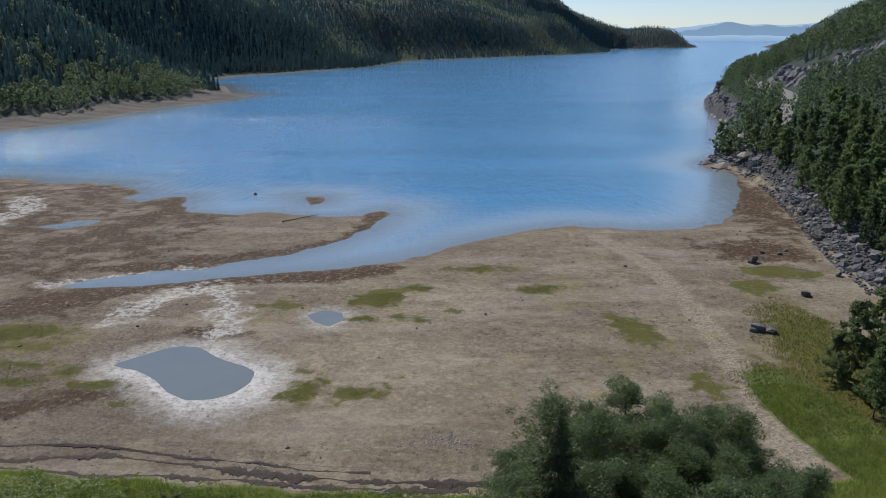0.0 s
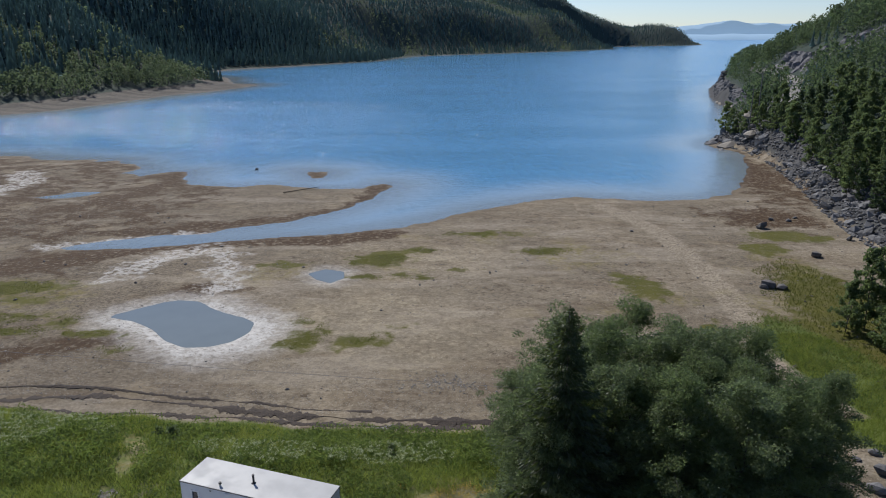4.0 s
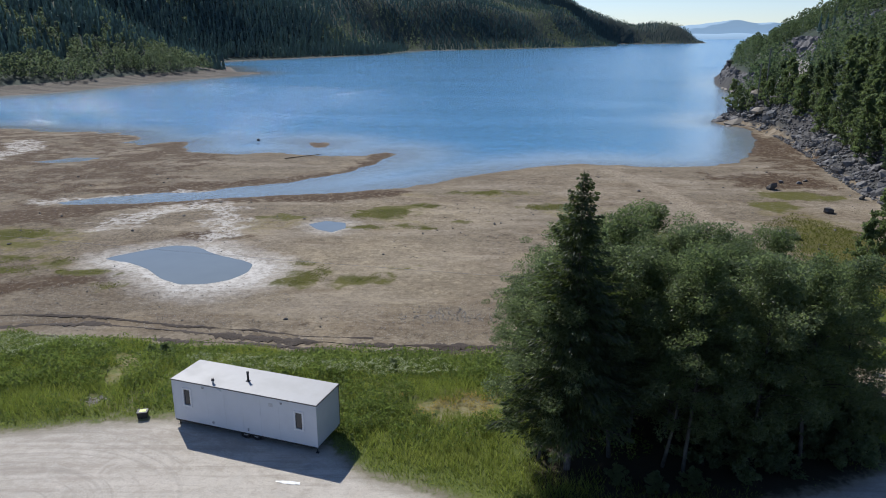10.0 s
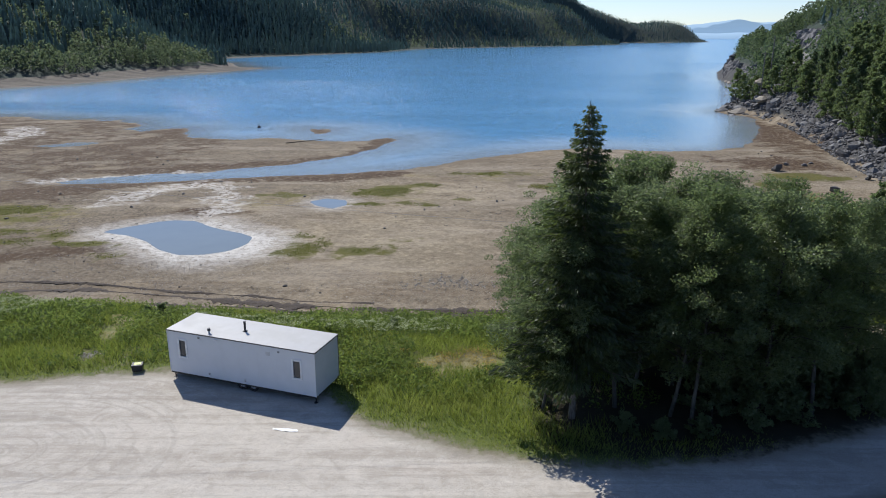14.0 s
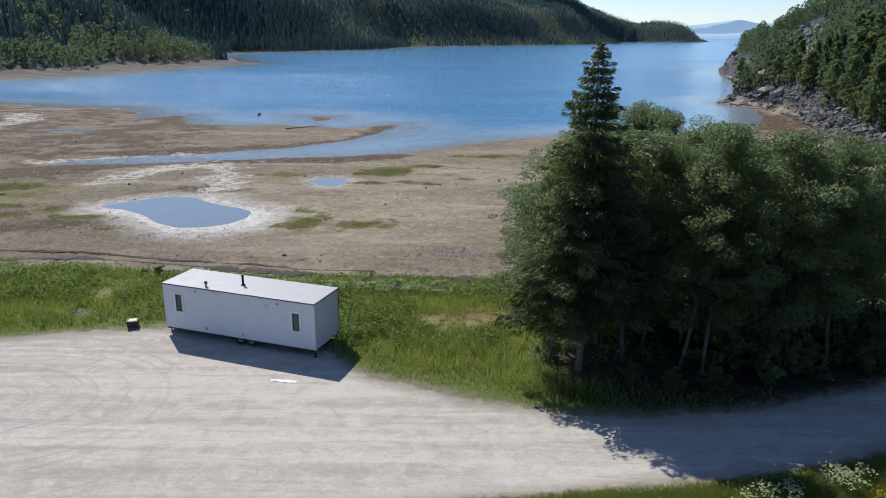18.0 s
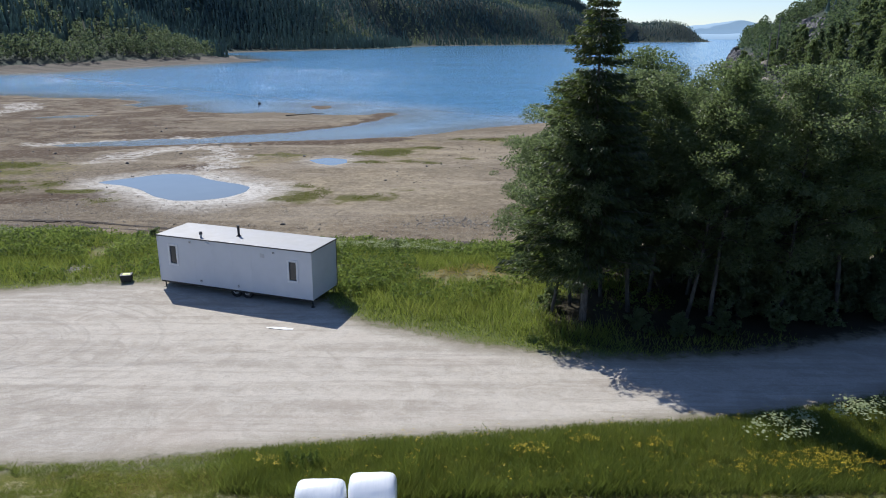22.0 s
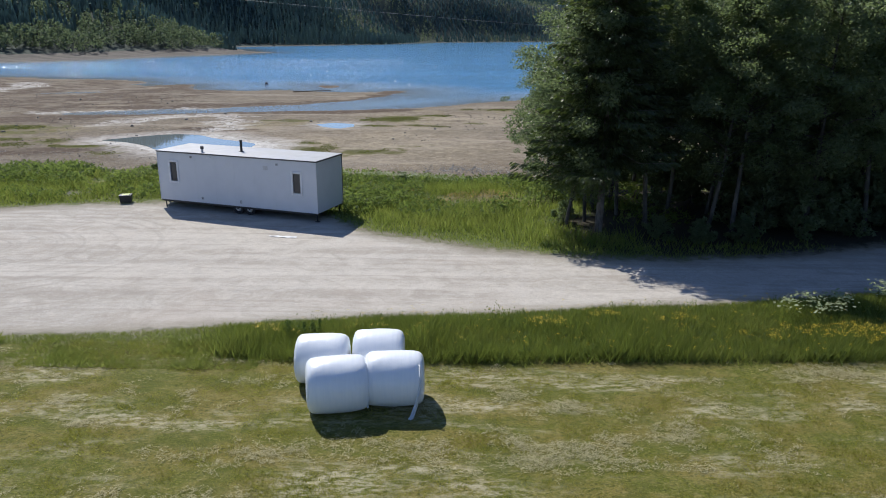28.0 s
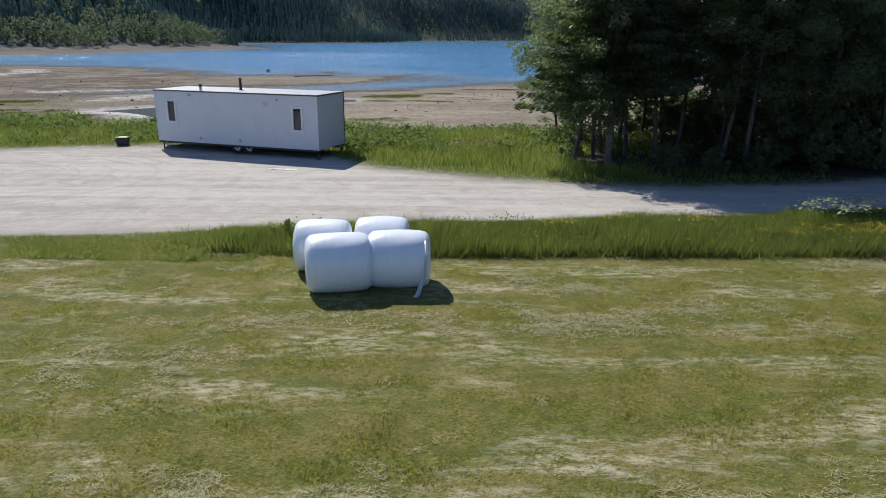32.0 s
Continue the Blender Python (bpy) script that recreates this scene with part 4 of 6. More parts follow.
# the stand of trees beside the road
def plant(kinds, spots, label, group, turn=67, wide=1.0):
    """Sets out copies of the kinds at the spots (x, y, kind, size)."""
    used = set()
    for i, (x, y, k, s) in enumerate(spots):
        m = pose(x, y, ground_at(x, y) - 0.06, 0, 0, turn * i) @ Matrix.Diagonal((s * wide, s * wide, s, 1))
        if k in used:
            t = copy_thing(kinds[k], m)
        else:
            t = kinds[k]
            t.matrix_basis = m
            used.add(k)
        tagged(t, label, "tree", group)


stand_kinds = [leafy_tree(11, 12, 2.6, 23000, 0.062, 0.26), leafy_tree(12, 12, 2.8, 23500, 0.062, 0.2), leafy_tree(13, 11, 2.7, 23000, 0.062, 0.15),
               leafy_tree(14, 12.5, 2.3, 17000, 0.06, 0.32, birch_mat), leafy_tree(15, 12, 2.5, 22000, 0.062, 0.25)]
STAND = [(4.2, 31.0, 2, 0.82), (5.4, 32.2, 1, 0.86), (11.2, 29.8, 3, 0.92), (14.2, 30.3, 0, 0.93), (17.3, 31.2, 3, 0.95), (20.2, 32.6, 4, 0.86), (8.0, 31.6, 0, 0.97), (10.3, 30.6, 4, 0.95), (12.8, 31.2, 1, 0.94), (15.2, 31.8, 0, 0.91), (6.9, 33.6, 3, 0.84), (9.2, 33.4, 3, 0.9), (11.4, 33.8, 3, 0.86), (13.9, 34.2, 3, 0.9), (6.2, 35.0, 3, 0.8), (16.4, 35.2, 3, 0.85), (17.6, 33.4, 2, 0.95), (19.8, 35.0, 4, 0.84), (5.3, 36.0, 0, 0.80), (7.4, 36.6, 4, 1.0),
         (9.4, 36.2, 3, 1.03), (11.6, 36.6, 1, 1.0), (13.8, 37.0, 0, 0.95), (16.2, 37.6, 1, 0.92), (18.6, 38.6, 3, 0.88), (20.6, 38.6, 2, 0.78), (4.6, 39.2, 4, 0.70), (6.8, 40.0, 0, 0.94), (9.2, 40.4, 4, 0.98),
         (11.8, 41.0, 3, 0.98), (14.4, 41.4, 4, 0.94), (17.2, 42.0, 0, 0.86), (19.8, 42.0, 1, 0.76), (5.0, 42.6, 2, 0.6)]
plant(stand_kinds, STAND, "tall dark green leafy tree in the stand beside the gravel road", "trees in the roadside stand", 67, 1.15)
big_spruce = spruce_tree(5, 15.0, 4.4, 54, 320)
big_spruce.matrix_basis = pose(5.6, 30.4, ground_at(5.6, 30.4) - 0.05)
tagged(big_spruce, "tall dark spruce with drooping boughs and a pale trunk", "tree", "trees in the roadside stand")
# undergrowth along the shaded side of the stand
shrub_kinds = [leafy_tree(41, 3.2, 1.5, 2600, 0.12, 0.02, None, None, "shrub"), leafy_tree(42, 2.6, 1.4, 2400, 0.12, 0.02, None, None, "shrub")]
SHRUBS = [(6.6 + 1.25 * i + 0.4 * math.sin(i * 2.1), 29.6 + 0.30 * max(0, i - 3) + 0.7 * math.sin(i * 1.7), i % 2, 0.8 + 0.3 * ((i * 5) % 7) / 7) for i in range(5, 13)]
SHRUBS += [(10.5 + 1.4 * i, 32.0 + 0.25 * i + 0.8 * math.sin(i * 2.9), (i + 1) % 2, 0.6 + 0.2 * ((i * 3) % 5) / 5) for i in range(2, 8)]
SHRUBS += [(4.3, 31.8, 1, 0.4), (7.9, 29.2, 1, 0.4), (9.4, 28.6, 1, 0.42), (11.2, 28.8, 1, 0.45)]
# rear row added to block low sun and the view under the crowns
SHRUBS += [(8.6 + 1.35 * i, 42.6 - 0.15 * (i % 3), i % 2, 0.8 + 0.1 * (i % 4)) for i in range(9)]
SHRUBS += [(9.6 + 1.5 * i, 35.4 + 0.5 * (i % 2), i % 2, 0.75 + 0.1 * (i % 3)) for i in range(7)]
SHRUBS += [(-3.9, 42.0, 0, 0.3), (-20.8, 44.6, 1, 0.35), (-19.6, 44.2, 0, 0.4)]
plant(shrub_kinds, SHRUBS, "low dark green leafy shrub", "shrubs", 83)
# young trees and bushes in front of the wooded slope
edge_kinds = [leafy_tree(31, 8, 1.9, 3300, 0.17, 0.08, birch_mat), leafy_tree(32, 9.5, 1.8, 3500, 0.17, 0.1, birch_mat), leafy_tree(33, 6.5, 2.0, 3000, 0.17, 0.05, birch_mat), leafy_tree(34, 8.5, 1.5, 3000, 0.17, 0.06, slope_leaf_mat)]
rnd = np.random.default_rng(77)
EDGE = []
for y in np.arange(60, 208, 4.0):
    for row in range(4):
        x = float(np.interp(y, [p[1] for p in SLOPE_FOOT[1:12]], [p[0] for p in SLOPE_FOOT[1:12]])) + (0.5 if y < 92 else 3.6) + row * 3.7 + rnd.uniform(-1.3, 1.3)
        if not (y > 180 and row > 1):
            EDGE.append((x, y + rnd.uniform(-1.7, 1.7), int(rnd.integers(0, 4)), rnd.uniform(0.65, 1.2)))
for i in range(12):
    EDGE.append((40.5 + 2.0 * (i % 4) + rnd.uniform(-0.8, 0.8), 54 + 6.0 * (i // 4) + 1.4 * (i % 4) + rnd.uniform(-1, 1), i % 3, rnd.uniform(0.75, 1.0)))
plant(edge_kinds, EDGE, "green birch on the bouldery slope by the water", "birches on the slope", 51)


# woods on the hillsides, far off
def far_spruce(rnd, x, y, z, h, tiers=((0.05, 0.48, 0.165), (0.30, 0.76, 0.115), (0.56, 1.0, 0.07)), sides=6):
    """Ragged cones, many at once, of a few tiers each."""
    vs, fs, base = [], [], 0
    k = len(x)
    ang = np.linspace(0, 2 * np.pi, sides, endpoint=False)
    c = np.stack([x, y, z], 1)
    for lo, hi, w in tiers:
        a = ang[None, :] + rnd.uniform(0, 6, (k, 1))
        rr = (w * h)[:, None] * rnd.uniform(0.6, 1.25, (k, sides))
        ring = np.stack([c[:, None, 0] + np.cos(a) * rr, c[:, None, 1] + np.sin(a) * rr, c[:, None, 2] + (h * lo)[:, None] + rnd.uniform(-0.05, 0.05, (k, sides)) * h[:, None]], -1)
        top = c + np.stack([rnd.normal(0, 0.01, k) * h, rnd.normal(0, 0.01, k) * h, hi * h], 1)
        block = np.concatenate([ring, top[:, None]], 1)
        ids = base + np.arange(k)[:, None] * (sides + 1)
        for j in range(sides):
            fs.append(np.concatenate([ids + j, ids + (j + 1) % sides, ids + sides], 1))
        vs.append(block.reshape(-1, 3))
        base += k * (sides + 1)
    return np.concatenate(vs), np.concatenate(fs)


def far_leafy(rnd, x, y, z, h, n=20):
    """Small ragged crowns from clumps of large leaf quads."""
    k = len(x)
    t = rnd.uniform(0.14, 1.0, (k, n))
    a = rnd.uniform(0, 2 * np.pi, (k, n))
    lump = 1 + 0.28 * np.sin(3 * a + 9 * t + rnd.uniform(0, 6, (k, 1))) * np.sin(11 * t + rnd.uniform(0, 6, (k, 1)))
    r = (h[:, None] * rnd.uniform(0.2, 0.3, (k, 1))) * np.sqrt(np.clip(1 - ((t - 0.45) / 0.57) ** 2, 0.02, 1)) * (1.15 - 0.45 * t) * lump * rnd.uniform(0.72, 1.05, (k, n))
    c = np.stack([x[:, None] + np.cos(a) * r, y[:, None] + np.sin(a) * r, z[:, None] + t * h[:, None]], -1).reshape(-1, 3)
    return leaves(c, None, np.repeat(h * (0.10 if n < 20 else 0.075 if n < 73 else 0.048), n), rnd)


def scatter(rnd, lo, hi, gap):
    """Places about one gap apart, out of step."""
    xs, ys = np.meshgrid(np.arange(lo[0], hi[0], gap), np.arange(lo[1], hi[1], gap))
    xs = xs + rnd.uniform(-0.48, 0.48, xs.shape) * gap
    ys = ys + rnd.uniform(-0.48, 0.48, ys.shape) * gap
    return xs.ravel(), ys.ravel()


rnd = np.random.default_rng(21)
sets = [scatter(rnd, (-560, 300), (-60, 900), 4.1), scatter(rnd, (-700, 900), (420, 1750), 5.9), scatter(rnd, (-500, 1750), (800, 2600), 9.0)]
X, Y = (np.concatenate([s[i] for s in sets]) for i in (0, 1))
Z, D = height(X, Y)
W = inside(X, Y, WEST)
ok = (W > np.where(Y > 800, 3, np.where(Y > 470, 8, 26) + 8 * fbm(X, Y, 30, 2, 31))) & (np.abs(np.arctan2(X, Y)) < 0.66)
X, Y, Z, W = X[ok], Y[ok], Z[ok], W[ok]
broad = (fbm(X, Y, 60, 3, 33) + 0.16 * rnd.normal(size=len(X)) > 0.36) | ((W < 50 + 12 * fbm(X, Y, 25, 2, 35)) & (Y < 460) & (Y > 290))
size = np.where(Y > 1750, 0.7, np.where(Y > 900, 0.85, 1.0))
high = rnd.uniform(6.5, 13, len(X)) * size
parts = []
for pick, kw in ((~broad & (Y < 900), {}), (~broad & (Y >= 900), {"tiers": ((0.05, 0.62, 0.17), (0.38, 1.0, 0.105)), "sides": 5})):
    parts.append(far_spruce(rnd, X[pick], Y[pick], Z[pick], high[pick], **kw))
v, f = np.concatenate([parts[0][0], parts[1][0]]), np.concatenate([parts[0][1], parts[1][1] + len(parts[0][0])])
tagged(mesh_np("far_spruce_wood", v, f, hazed_needle_mat), "dark spruce forest on the hillside across the water", "forest", kind="stuff")
parts = []
for pick, count in ((broad & (Y < 470), 72), (broad & (Y >= 470), 14)):
    parts.append(far_leafy(rnd, X[pick], Y[pick], Z[pick], rnd.uniform(5.5, 9.5, pick.sum()), count))
v, f = np.concatenate([parts[0][0], parts[1][0]]), np.concatenate([parts[0][1], parts[1][1] + len(parts[0][0])])
tagged(mesh_np("far_birch_wood", v, f, wood_leaf_mat), "light green birch trees along the far shore", "forest", kind="stuff")

X, Y = scatter(rnd, (58, 20), (380, 560), 3.9)
Z, D = height(X, Y)
S = inside(X, Y, SLOPE_FOOT)
ok = (S > np.where(Y < 178, 15, np.where(Y < 208, 4, np.where(Y < 236, 1.6, 6.5))) + 1.6 * fbm(X, Y, 15, 2, 41)) & (S < np.where(Y < 200, 90, 130)) & (np.arctan2(X, Y) < 0.74)
E_ = inside(X, Y, UPHILL)
ok &= ~(((np.abs(E_) < 2.2) & (Y > 205)) | ((X - np.interp(Y, FACE_Y, FACE_X) > np.where(Y < 264, -9, -2.5)) & (X - np.interp(Y, FACE_Y, FACE_X) < 8) & (Y > 205) & (Y < 332)) | ((E_ > -9) & (E_ < 6) & (Y > 266) & (Y < 334)) | ((E_ > -3.5) & (E_ < 3.5) & (Y > 205) & (Y < 267)) | ((E_ > -7) & (E_ < 3) & (Y > 188) & (Y < 212)))
X, Y, Z = X[ok], Y[ok], Z[ok]
con = fbm(X, Y, 30, 3, 44) + 0.25 * rnd.normal(size=len(X)) > 0.55
v, f = far_spruce(rnd, X[con], Y[con], Z[con], rnd.uniform(5, 8.5, con.sum()))
tagged(mesh_np("slope_spruce_wood", v, f, hazed_needle_mat), "scattered spruces on the steep rocky shore", "forest", kind="stuff")
H_ = rnd.uniform(4.5, 9.5, (~con).sum()) * np.where(Y[~con] > 200, 1.2, 1.0)
near_ = Y[~con] < 170
va, fa = far_leafy(rnd, X[~con][near_], Y[~con][near_], Z[~con][near_], H_[near_], 125)
vb, fb = far_leafy(rnd, X[~con][~near_], Y[~con][~near_], Z[~con][~near_], H_[~near_], 112)
tagged(mesh_np("slope_birch_wood", np.concatenate([va, vb]), np.concatenate([fa, fb + len(va)]), slope_leaf_mat), "birch and aspen wood on the steep rocky shore", "forest", kind="stuff")

# the rocky hill farther along the same shore
X, Y = scatter(rnd, (560, 1050), (1300, 2000), 11)
Z, D = height(X, Y)
ok = (D > 12) & (fbm(X, Y, 60, 4, 45) > -0.05 - 0.3 * rnd.random(len(X))) & (np.arctan2(X, Y) < 0.62)
v, f = far_spruce(rnd, X[ok], Y[ok], Z[ok], rnd.uniform(4, 8, ok.sum()))
tagged(mesh_np("hill_wood", v, f, hazed_needle_mat), "thin wood on the far rocky hill", "forest", kind="stuff")
# far hills: haze put in as blue base colour and emission
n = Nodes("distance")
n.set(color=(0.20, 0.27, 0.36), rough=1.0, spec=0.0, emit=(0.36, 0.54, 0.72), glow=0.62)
hx = np.arange(300, 2700, 14.0)
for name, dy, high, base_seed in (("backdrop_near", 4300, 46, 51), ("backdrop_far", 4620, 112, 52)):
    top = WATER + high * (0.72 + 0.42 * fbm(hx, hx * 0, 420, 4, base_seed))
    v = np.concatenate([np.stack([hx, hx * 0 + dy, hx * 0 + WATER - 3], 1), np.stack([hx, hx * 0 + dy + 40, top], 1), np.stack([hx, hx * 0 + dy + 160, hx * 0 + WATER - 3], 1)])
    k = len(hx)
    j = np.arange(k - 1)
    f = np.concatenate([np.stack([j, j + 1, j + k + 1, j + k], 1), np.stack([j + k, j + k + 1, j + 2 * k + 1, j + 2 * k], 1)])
    tagged(mesh_np(name, v, f, n.mat, smooth=True), "hills at the end of the lake, their haze put in as blue glow", "hills", kind="structure")

# ---- trailer cabin ----
white_mat = plain("white_panel", (0.60, 0.62, 0.65), 0.45, vary=0.07, scale=1.3)
roof_mat = plain("roof_sheet", (0.37, 0.37, 0.365), 0.5, vary=0.10, scale=0.9)
trim_mat = plain("dark_trim", (0.05, 0.05, 0.055), 0.5)
steel_mat = plain("black_steel", (0.025, 0.025, 0.028), 0.5, 0.3, relief=0.1)
frame_mat = plain("window_frame_white", (0.70, 0.71, 0.72), 0.4)
tyre_mat = plain("tyre_rubber", (0.022, 0.022, 0.024), 0.85, relief=0.2)
rim_mat = plain("dull_rim", (0.45, 0.45, 0.46), 0.4, 0.6)
grey_mat = plain("grey_plastic", (0.50, 0.51, 0.52), 0.5)
n = Nodes("window_glass")
glass_mat = n.set(color=(0.035, 0.042, 0.05), rough=0.05, spec=0.6)
n = Nodes("blind")
blind_mat = n.set(color=n.mix(n.ramp(n.noise(4, 2), 0.4, 0.6), (0.11, 0.115, 0.12), (0.16, 0.165, 0.17)), rough=0.6)
L, WID, LO, HI = 8.72, 2.42, 0.42, 2.77

cabin = new("trailer_cabin")
cabin.matrix_basis = pose(-10.62, 34.02, -0.05, 0, 0, -18.4)
tagged(cabin, "long white panelled site trailer on the gravel yard", "trailer")


def boxpart(name, size, at, mat, parent, bevel=0.0, label="", turn=None):
    return part(name, box(bmesh.new(), size, at, bevel, turn), mat, parent, label)


# walls as four slabs, with openings for the two windows in the long near wall
MIDZ, TALL = (LO + HI) / 2, HI - LO
WINS = [(-3.46, 1.84), (3.34, 1.74)]
WW, WH = 0.44, 0.92
near = -WID / 2 + 0.03
bm = bmesh.new()
xs = [-L / 2]
for wx_, _ in WINS:
    xs += [wx_ - WW / 2, wx_ + WW / 2]
xs.append(L / 2)
for i in range(0, len(xs), 2):
    box(bm, (xs[i + 1] - xs[i], 0.06, TALL), ((xs[i] + xs[i + 1]) / 2, near, MIDZ))
for wx_, wz in WINS:
    box(bm, (WW, 0.06, wz - WH / 2 - LO), (wx_, near, (LO + wz - WH / 2) / 2))
    box(bm, (WW, 0.06, HI - wz - WH / 2), (wx_, near, (HI + wz + WH / 2) / 2))
bmesh.ops.remove_doubles(bm, verts=bm.verts, dist=1e-4)
part("front_wall", bm, white_mat, cabin)
boxpart("rear_wall", (L, 0.06, TALL), (0, -near, MIDZ), white_mat, cabin)
for sgn in (-1, 1):
    boxpart("end_wall", (0.06, WID - 0.13, TALL), (sgn * (L / 2 - 0.033), 0, MIDZ), white_mat, cabin)
boxpart("floor_deck", (L - 0.14, WID - 0.14, 0.06), (0, 0, LO + 0.04), steel_mat, cabin)
# roof sheet, a little proud, with dark edge trim
bm = box(bmesh.new(), (L + 0.05, WID + 0.05, 0.05), (0, 0, HI + 0.03), 0.012)
for v in bm.verts:
    if v.co.z > HI + 0.03:
        v.co.z += 0.03 * (1 - abs(v.co.y) / (WID / 2))
part("roof", bm, roof_mat, cabin, "pale sheet roof")
for sgn in (-1, 1):
    boxpart("roof_trim", (L + 0.09, 0.025, 0.055), (0, sgn * (WID / 2 + 0.034), HI + 0.015), trim_mat, cabin)
    boxpart("roof_trim", (0.025, WID + 0.04, 0.055), (sgn * (L / 2 + 0.034), 0, HI + 0.015), trim_mat, cabin)
    for q in (-1, 1):
        boxpart("corner_trim", (0.035, 0.035, TALL - 0.02), (sgn * (L / 2 + 0.004), q * (WID / 2 + 0.004), MIDZ - 0.02), white_mat if q < 0 else trim_mat, cabin)
# panel joints in the near wall
for i in range(7):
    x = -L / 2 + (i + 1) * L / 8
    if all(abs(x - w[0]) > 0.35 for w in WINS):
        boxpart("panel_strip", (0.012, 0.004, TALL - 0.06), (x, -WID / 2 - 0.0015, MIDZ), white_mat, cabin)
# windows
for wx_, wz in WINS:
    win = boxpart("window", (WW - 0.07, 0.012, WH - 0.07), (wx_, near + 0.008, wz), glass_mat, cabin, 0, "dark window pane")
    for sgn in (-1, 1):
        boxpart("frame_bar", (0.10, 0.05, WH + 0.20), (wx_ + sgn * (WW / 2 + 0.02), near - 0.035, wz), frame_mat, win, 0.008)
        boxpart("frame_bar", (WW - 0.062, 0.05, 0.10), (wx_, near - 0.035, wz + sgn * (WH / 2 + 0.045)), frame_mat, win, 0.008)
    for j in range(12):
        boxpart("blind_slat", (WW - 0.09, 0.012, 0.05), (wx_, near + 0.04, wz - WH / 2 + 0.07 + j * 0.071), blind_mat, win, 0, "", Matrix.Rotation(0.5, 4, "X"))
# small fittings on the near wall: vents above, sockets below
for x, z, w, h in ((-2.38, HI - 0.17, 0.13, 0.11), (2.35, HI - 0.22, 0.12, 0.11), (-1.9, LO + 0.22, 0.12, 0.13), (0.28, LO + 0.22, 0.10, 0.16)):
    v = boxpart("wall_vent", (w, 0.035, h), (x, -WID / 2 - 0.015, z), grey_mat, cabin, 0.008, "small grey vent cover")
    for j in range(3):
        boxpart("louvre", (w - 0.03, 0.012, 0.012), (x, -WID / 2 - 0.036, z - h / 4 + j * h / 4), trim_mat, v)
boxpart("wall_lamp", (0.22, 0.06, 0.07), (-1.35, -WID / 2 - 0.03, HI - 0.14), frame_mat, cabin, 0.015, "small white wall lamp")
boxpart("patch_plate", (0.24, 0.012, 0.20), (1.72, -WID / 2 - 0.006, HI - 0.42), grey_mat, cabin, 0.004, "pale grey patch plate")
# chimney and vent on the roof
bm = tube(bmesh.new(), (0, 0, 0), (0, 0, 0.52), 0.06, seg=16)
chim = part("chimney", bm, steel_mat, cabin, "black stove pipe")
chim.matrix_basis = pose(-0.30, -0.10, HI + 0.05)
part("chimney_cap", tube(bmesh.new(), (0, 0, 0.50), (0, 0, 0.56), 0.075, seg=16), trim_mat, chim)
part("flashing", tube(bmesh.new(), (0, 0, -0.01), (0, 0, 0.05), 0.16, 0.07, 16), steel_mat, chim)
bm = tube(bmesh.new(), (0, 0, 0), (0, 0, 0.22), 0.055, seg=14)
vent = part("roof_vent", bm, grey_mat, cabin, "roof vent with a dark hood")
vent.matrix_basis = pose(-1.90, -0.95, HI + 0.04)
part("hood", tube(bmesh.new(), (0, 0, 0.17), (0, 0, 0.30), 0.085, 0.075, 14), trim_mat, vent)
# running gear: frame, two axles, drawbar and support legs
for sgn in (-1, 1):
    boxpart("chassis_beam", (L - 0.1, 0.08, 0.13), (0, sgn * 0.75, LO - 0.06), steel_mat, cabin)
    boxpart("side_skirt", (L - 0.02, 0.03, 0.09), (0, sgn * (WID / 2 - 0.02), LO - 0.045), steel_mat, cabin)
for x in (-0.02, 0.62):
    part("axle", tube(bmesh.new(), (x, -0.95, 0.30), (x, 0.95, 0.30), 0.04), steel_mat, cabin)
    for sgn in (-1, 1):
        bm = bmesh.new()
        vs = []
        for j in range(28):
            a_ = 2 * math.pi * j / 28
            for rr, yy in ((0.19, -0.085), (0.265, -0.10), (0.30, -0.06), (0.30, 0.06), (0.265, 0.10), (0.19, 0.085)):
                vs.append(bm.verts.new((x + rr * math.cos(a_), sgn * 1.02 + yy, 0.30 + rr * math.sin(a_))))
        for j in range(28):
            for q in range(6):
                bm.faces.new((vs[j * 6 + q], vs[j * 6 + (q + 1) % 6], vs[((j + 1) % 28) * 6 + (q + 1) % 6], vs[((j + 1) % 28) * 6 + q]))
        bmesh.ops.recalc_face_normals(bm, faces=bm.faces)
        wheel = smooth(part("wheel", bm, tyre_mat, cabin, "black tyre with a dull steel rim"))
        bm = tube(bmesh.new(), (x, sgn * 0.97, 0.30), (x, sgn * 1.075, 0.30), 0.19, 0.15, 20)
        part("rim", bm, rim_mat, wheel)
        part("hub", tube(bmesh.new(), (x, sgn * 1.07, 0.30), (x, sgn * 1.11, 0.30), 0.05, seg=10), steel_mat, wheel)
for sgn in (-1, 1):
    bm = tube(bmesh.new(), (-L / 2 + 0.1, sgn * 0.7, LO - 0.05), (-L / 2 - 0.75, 0, LO - 0.02), 0.045, seg=8)
    part("drawbar", bm, steel_mat, cabin)
boxpart("coupling", (0.24, 0.09, 0.09), (-L / 2 - 0.80, 0, LO), steel_mat, cabin, 0.02)
part("jockey_wheel_post", tube(bmesh.new(), (-L / 2 - 0.55, 0.1, 0.05), (-L / 2 - 0.55, 0.1, 0.75), 0.03, seg=8), grey_mat, cabin)
for x in (-L / 2 + 0.12, L / 2 - 0.12):
    for sgn in (-1, 1):
        leg = part("support_leg", tube(bmesh.new(), (x, sgn * 1.05, 0.03), (x, sgn * 1.05, LO), 0.03, seg=8), steel_mat, cabin)
        boxpart("foot_plate", (0.16, 0.16, 0.025), (x, sgn * 1.05, 0.02), steel_mat, leg)
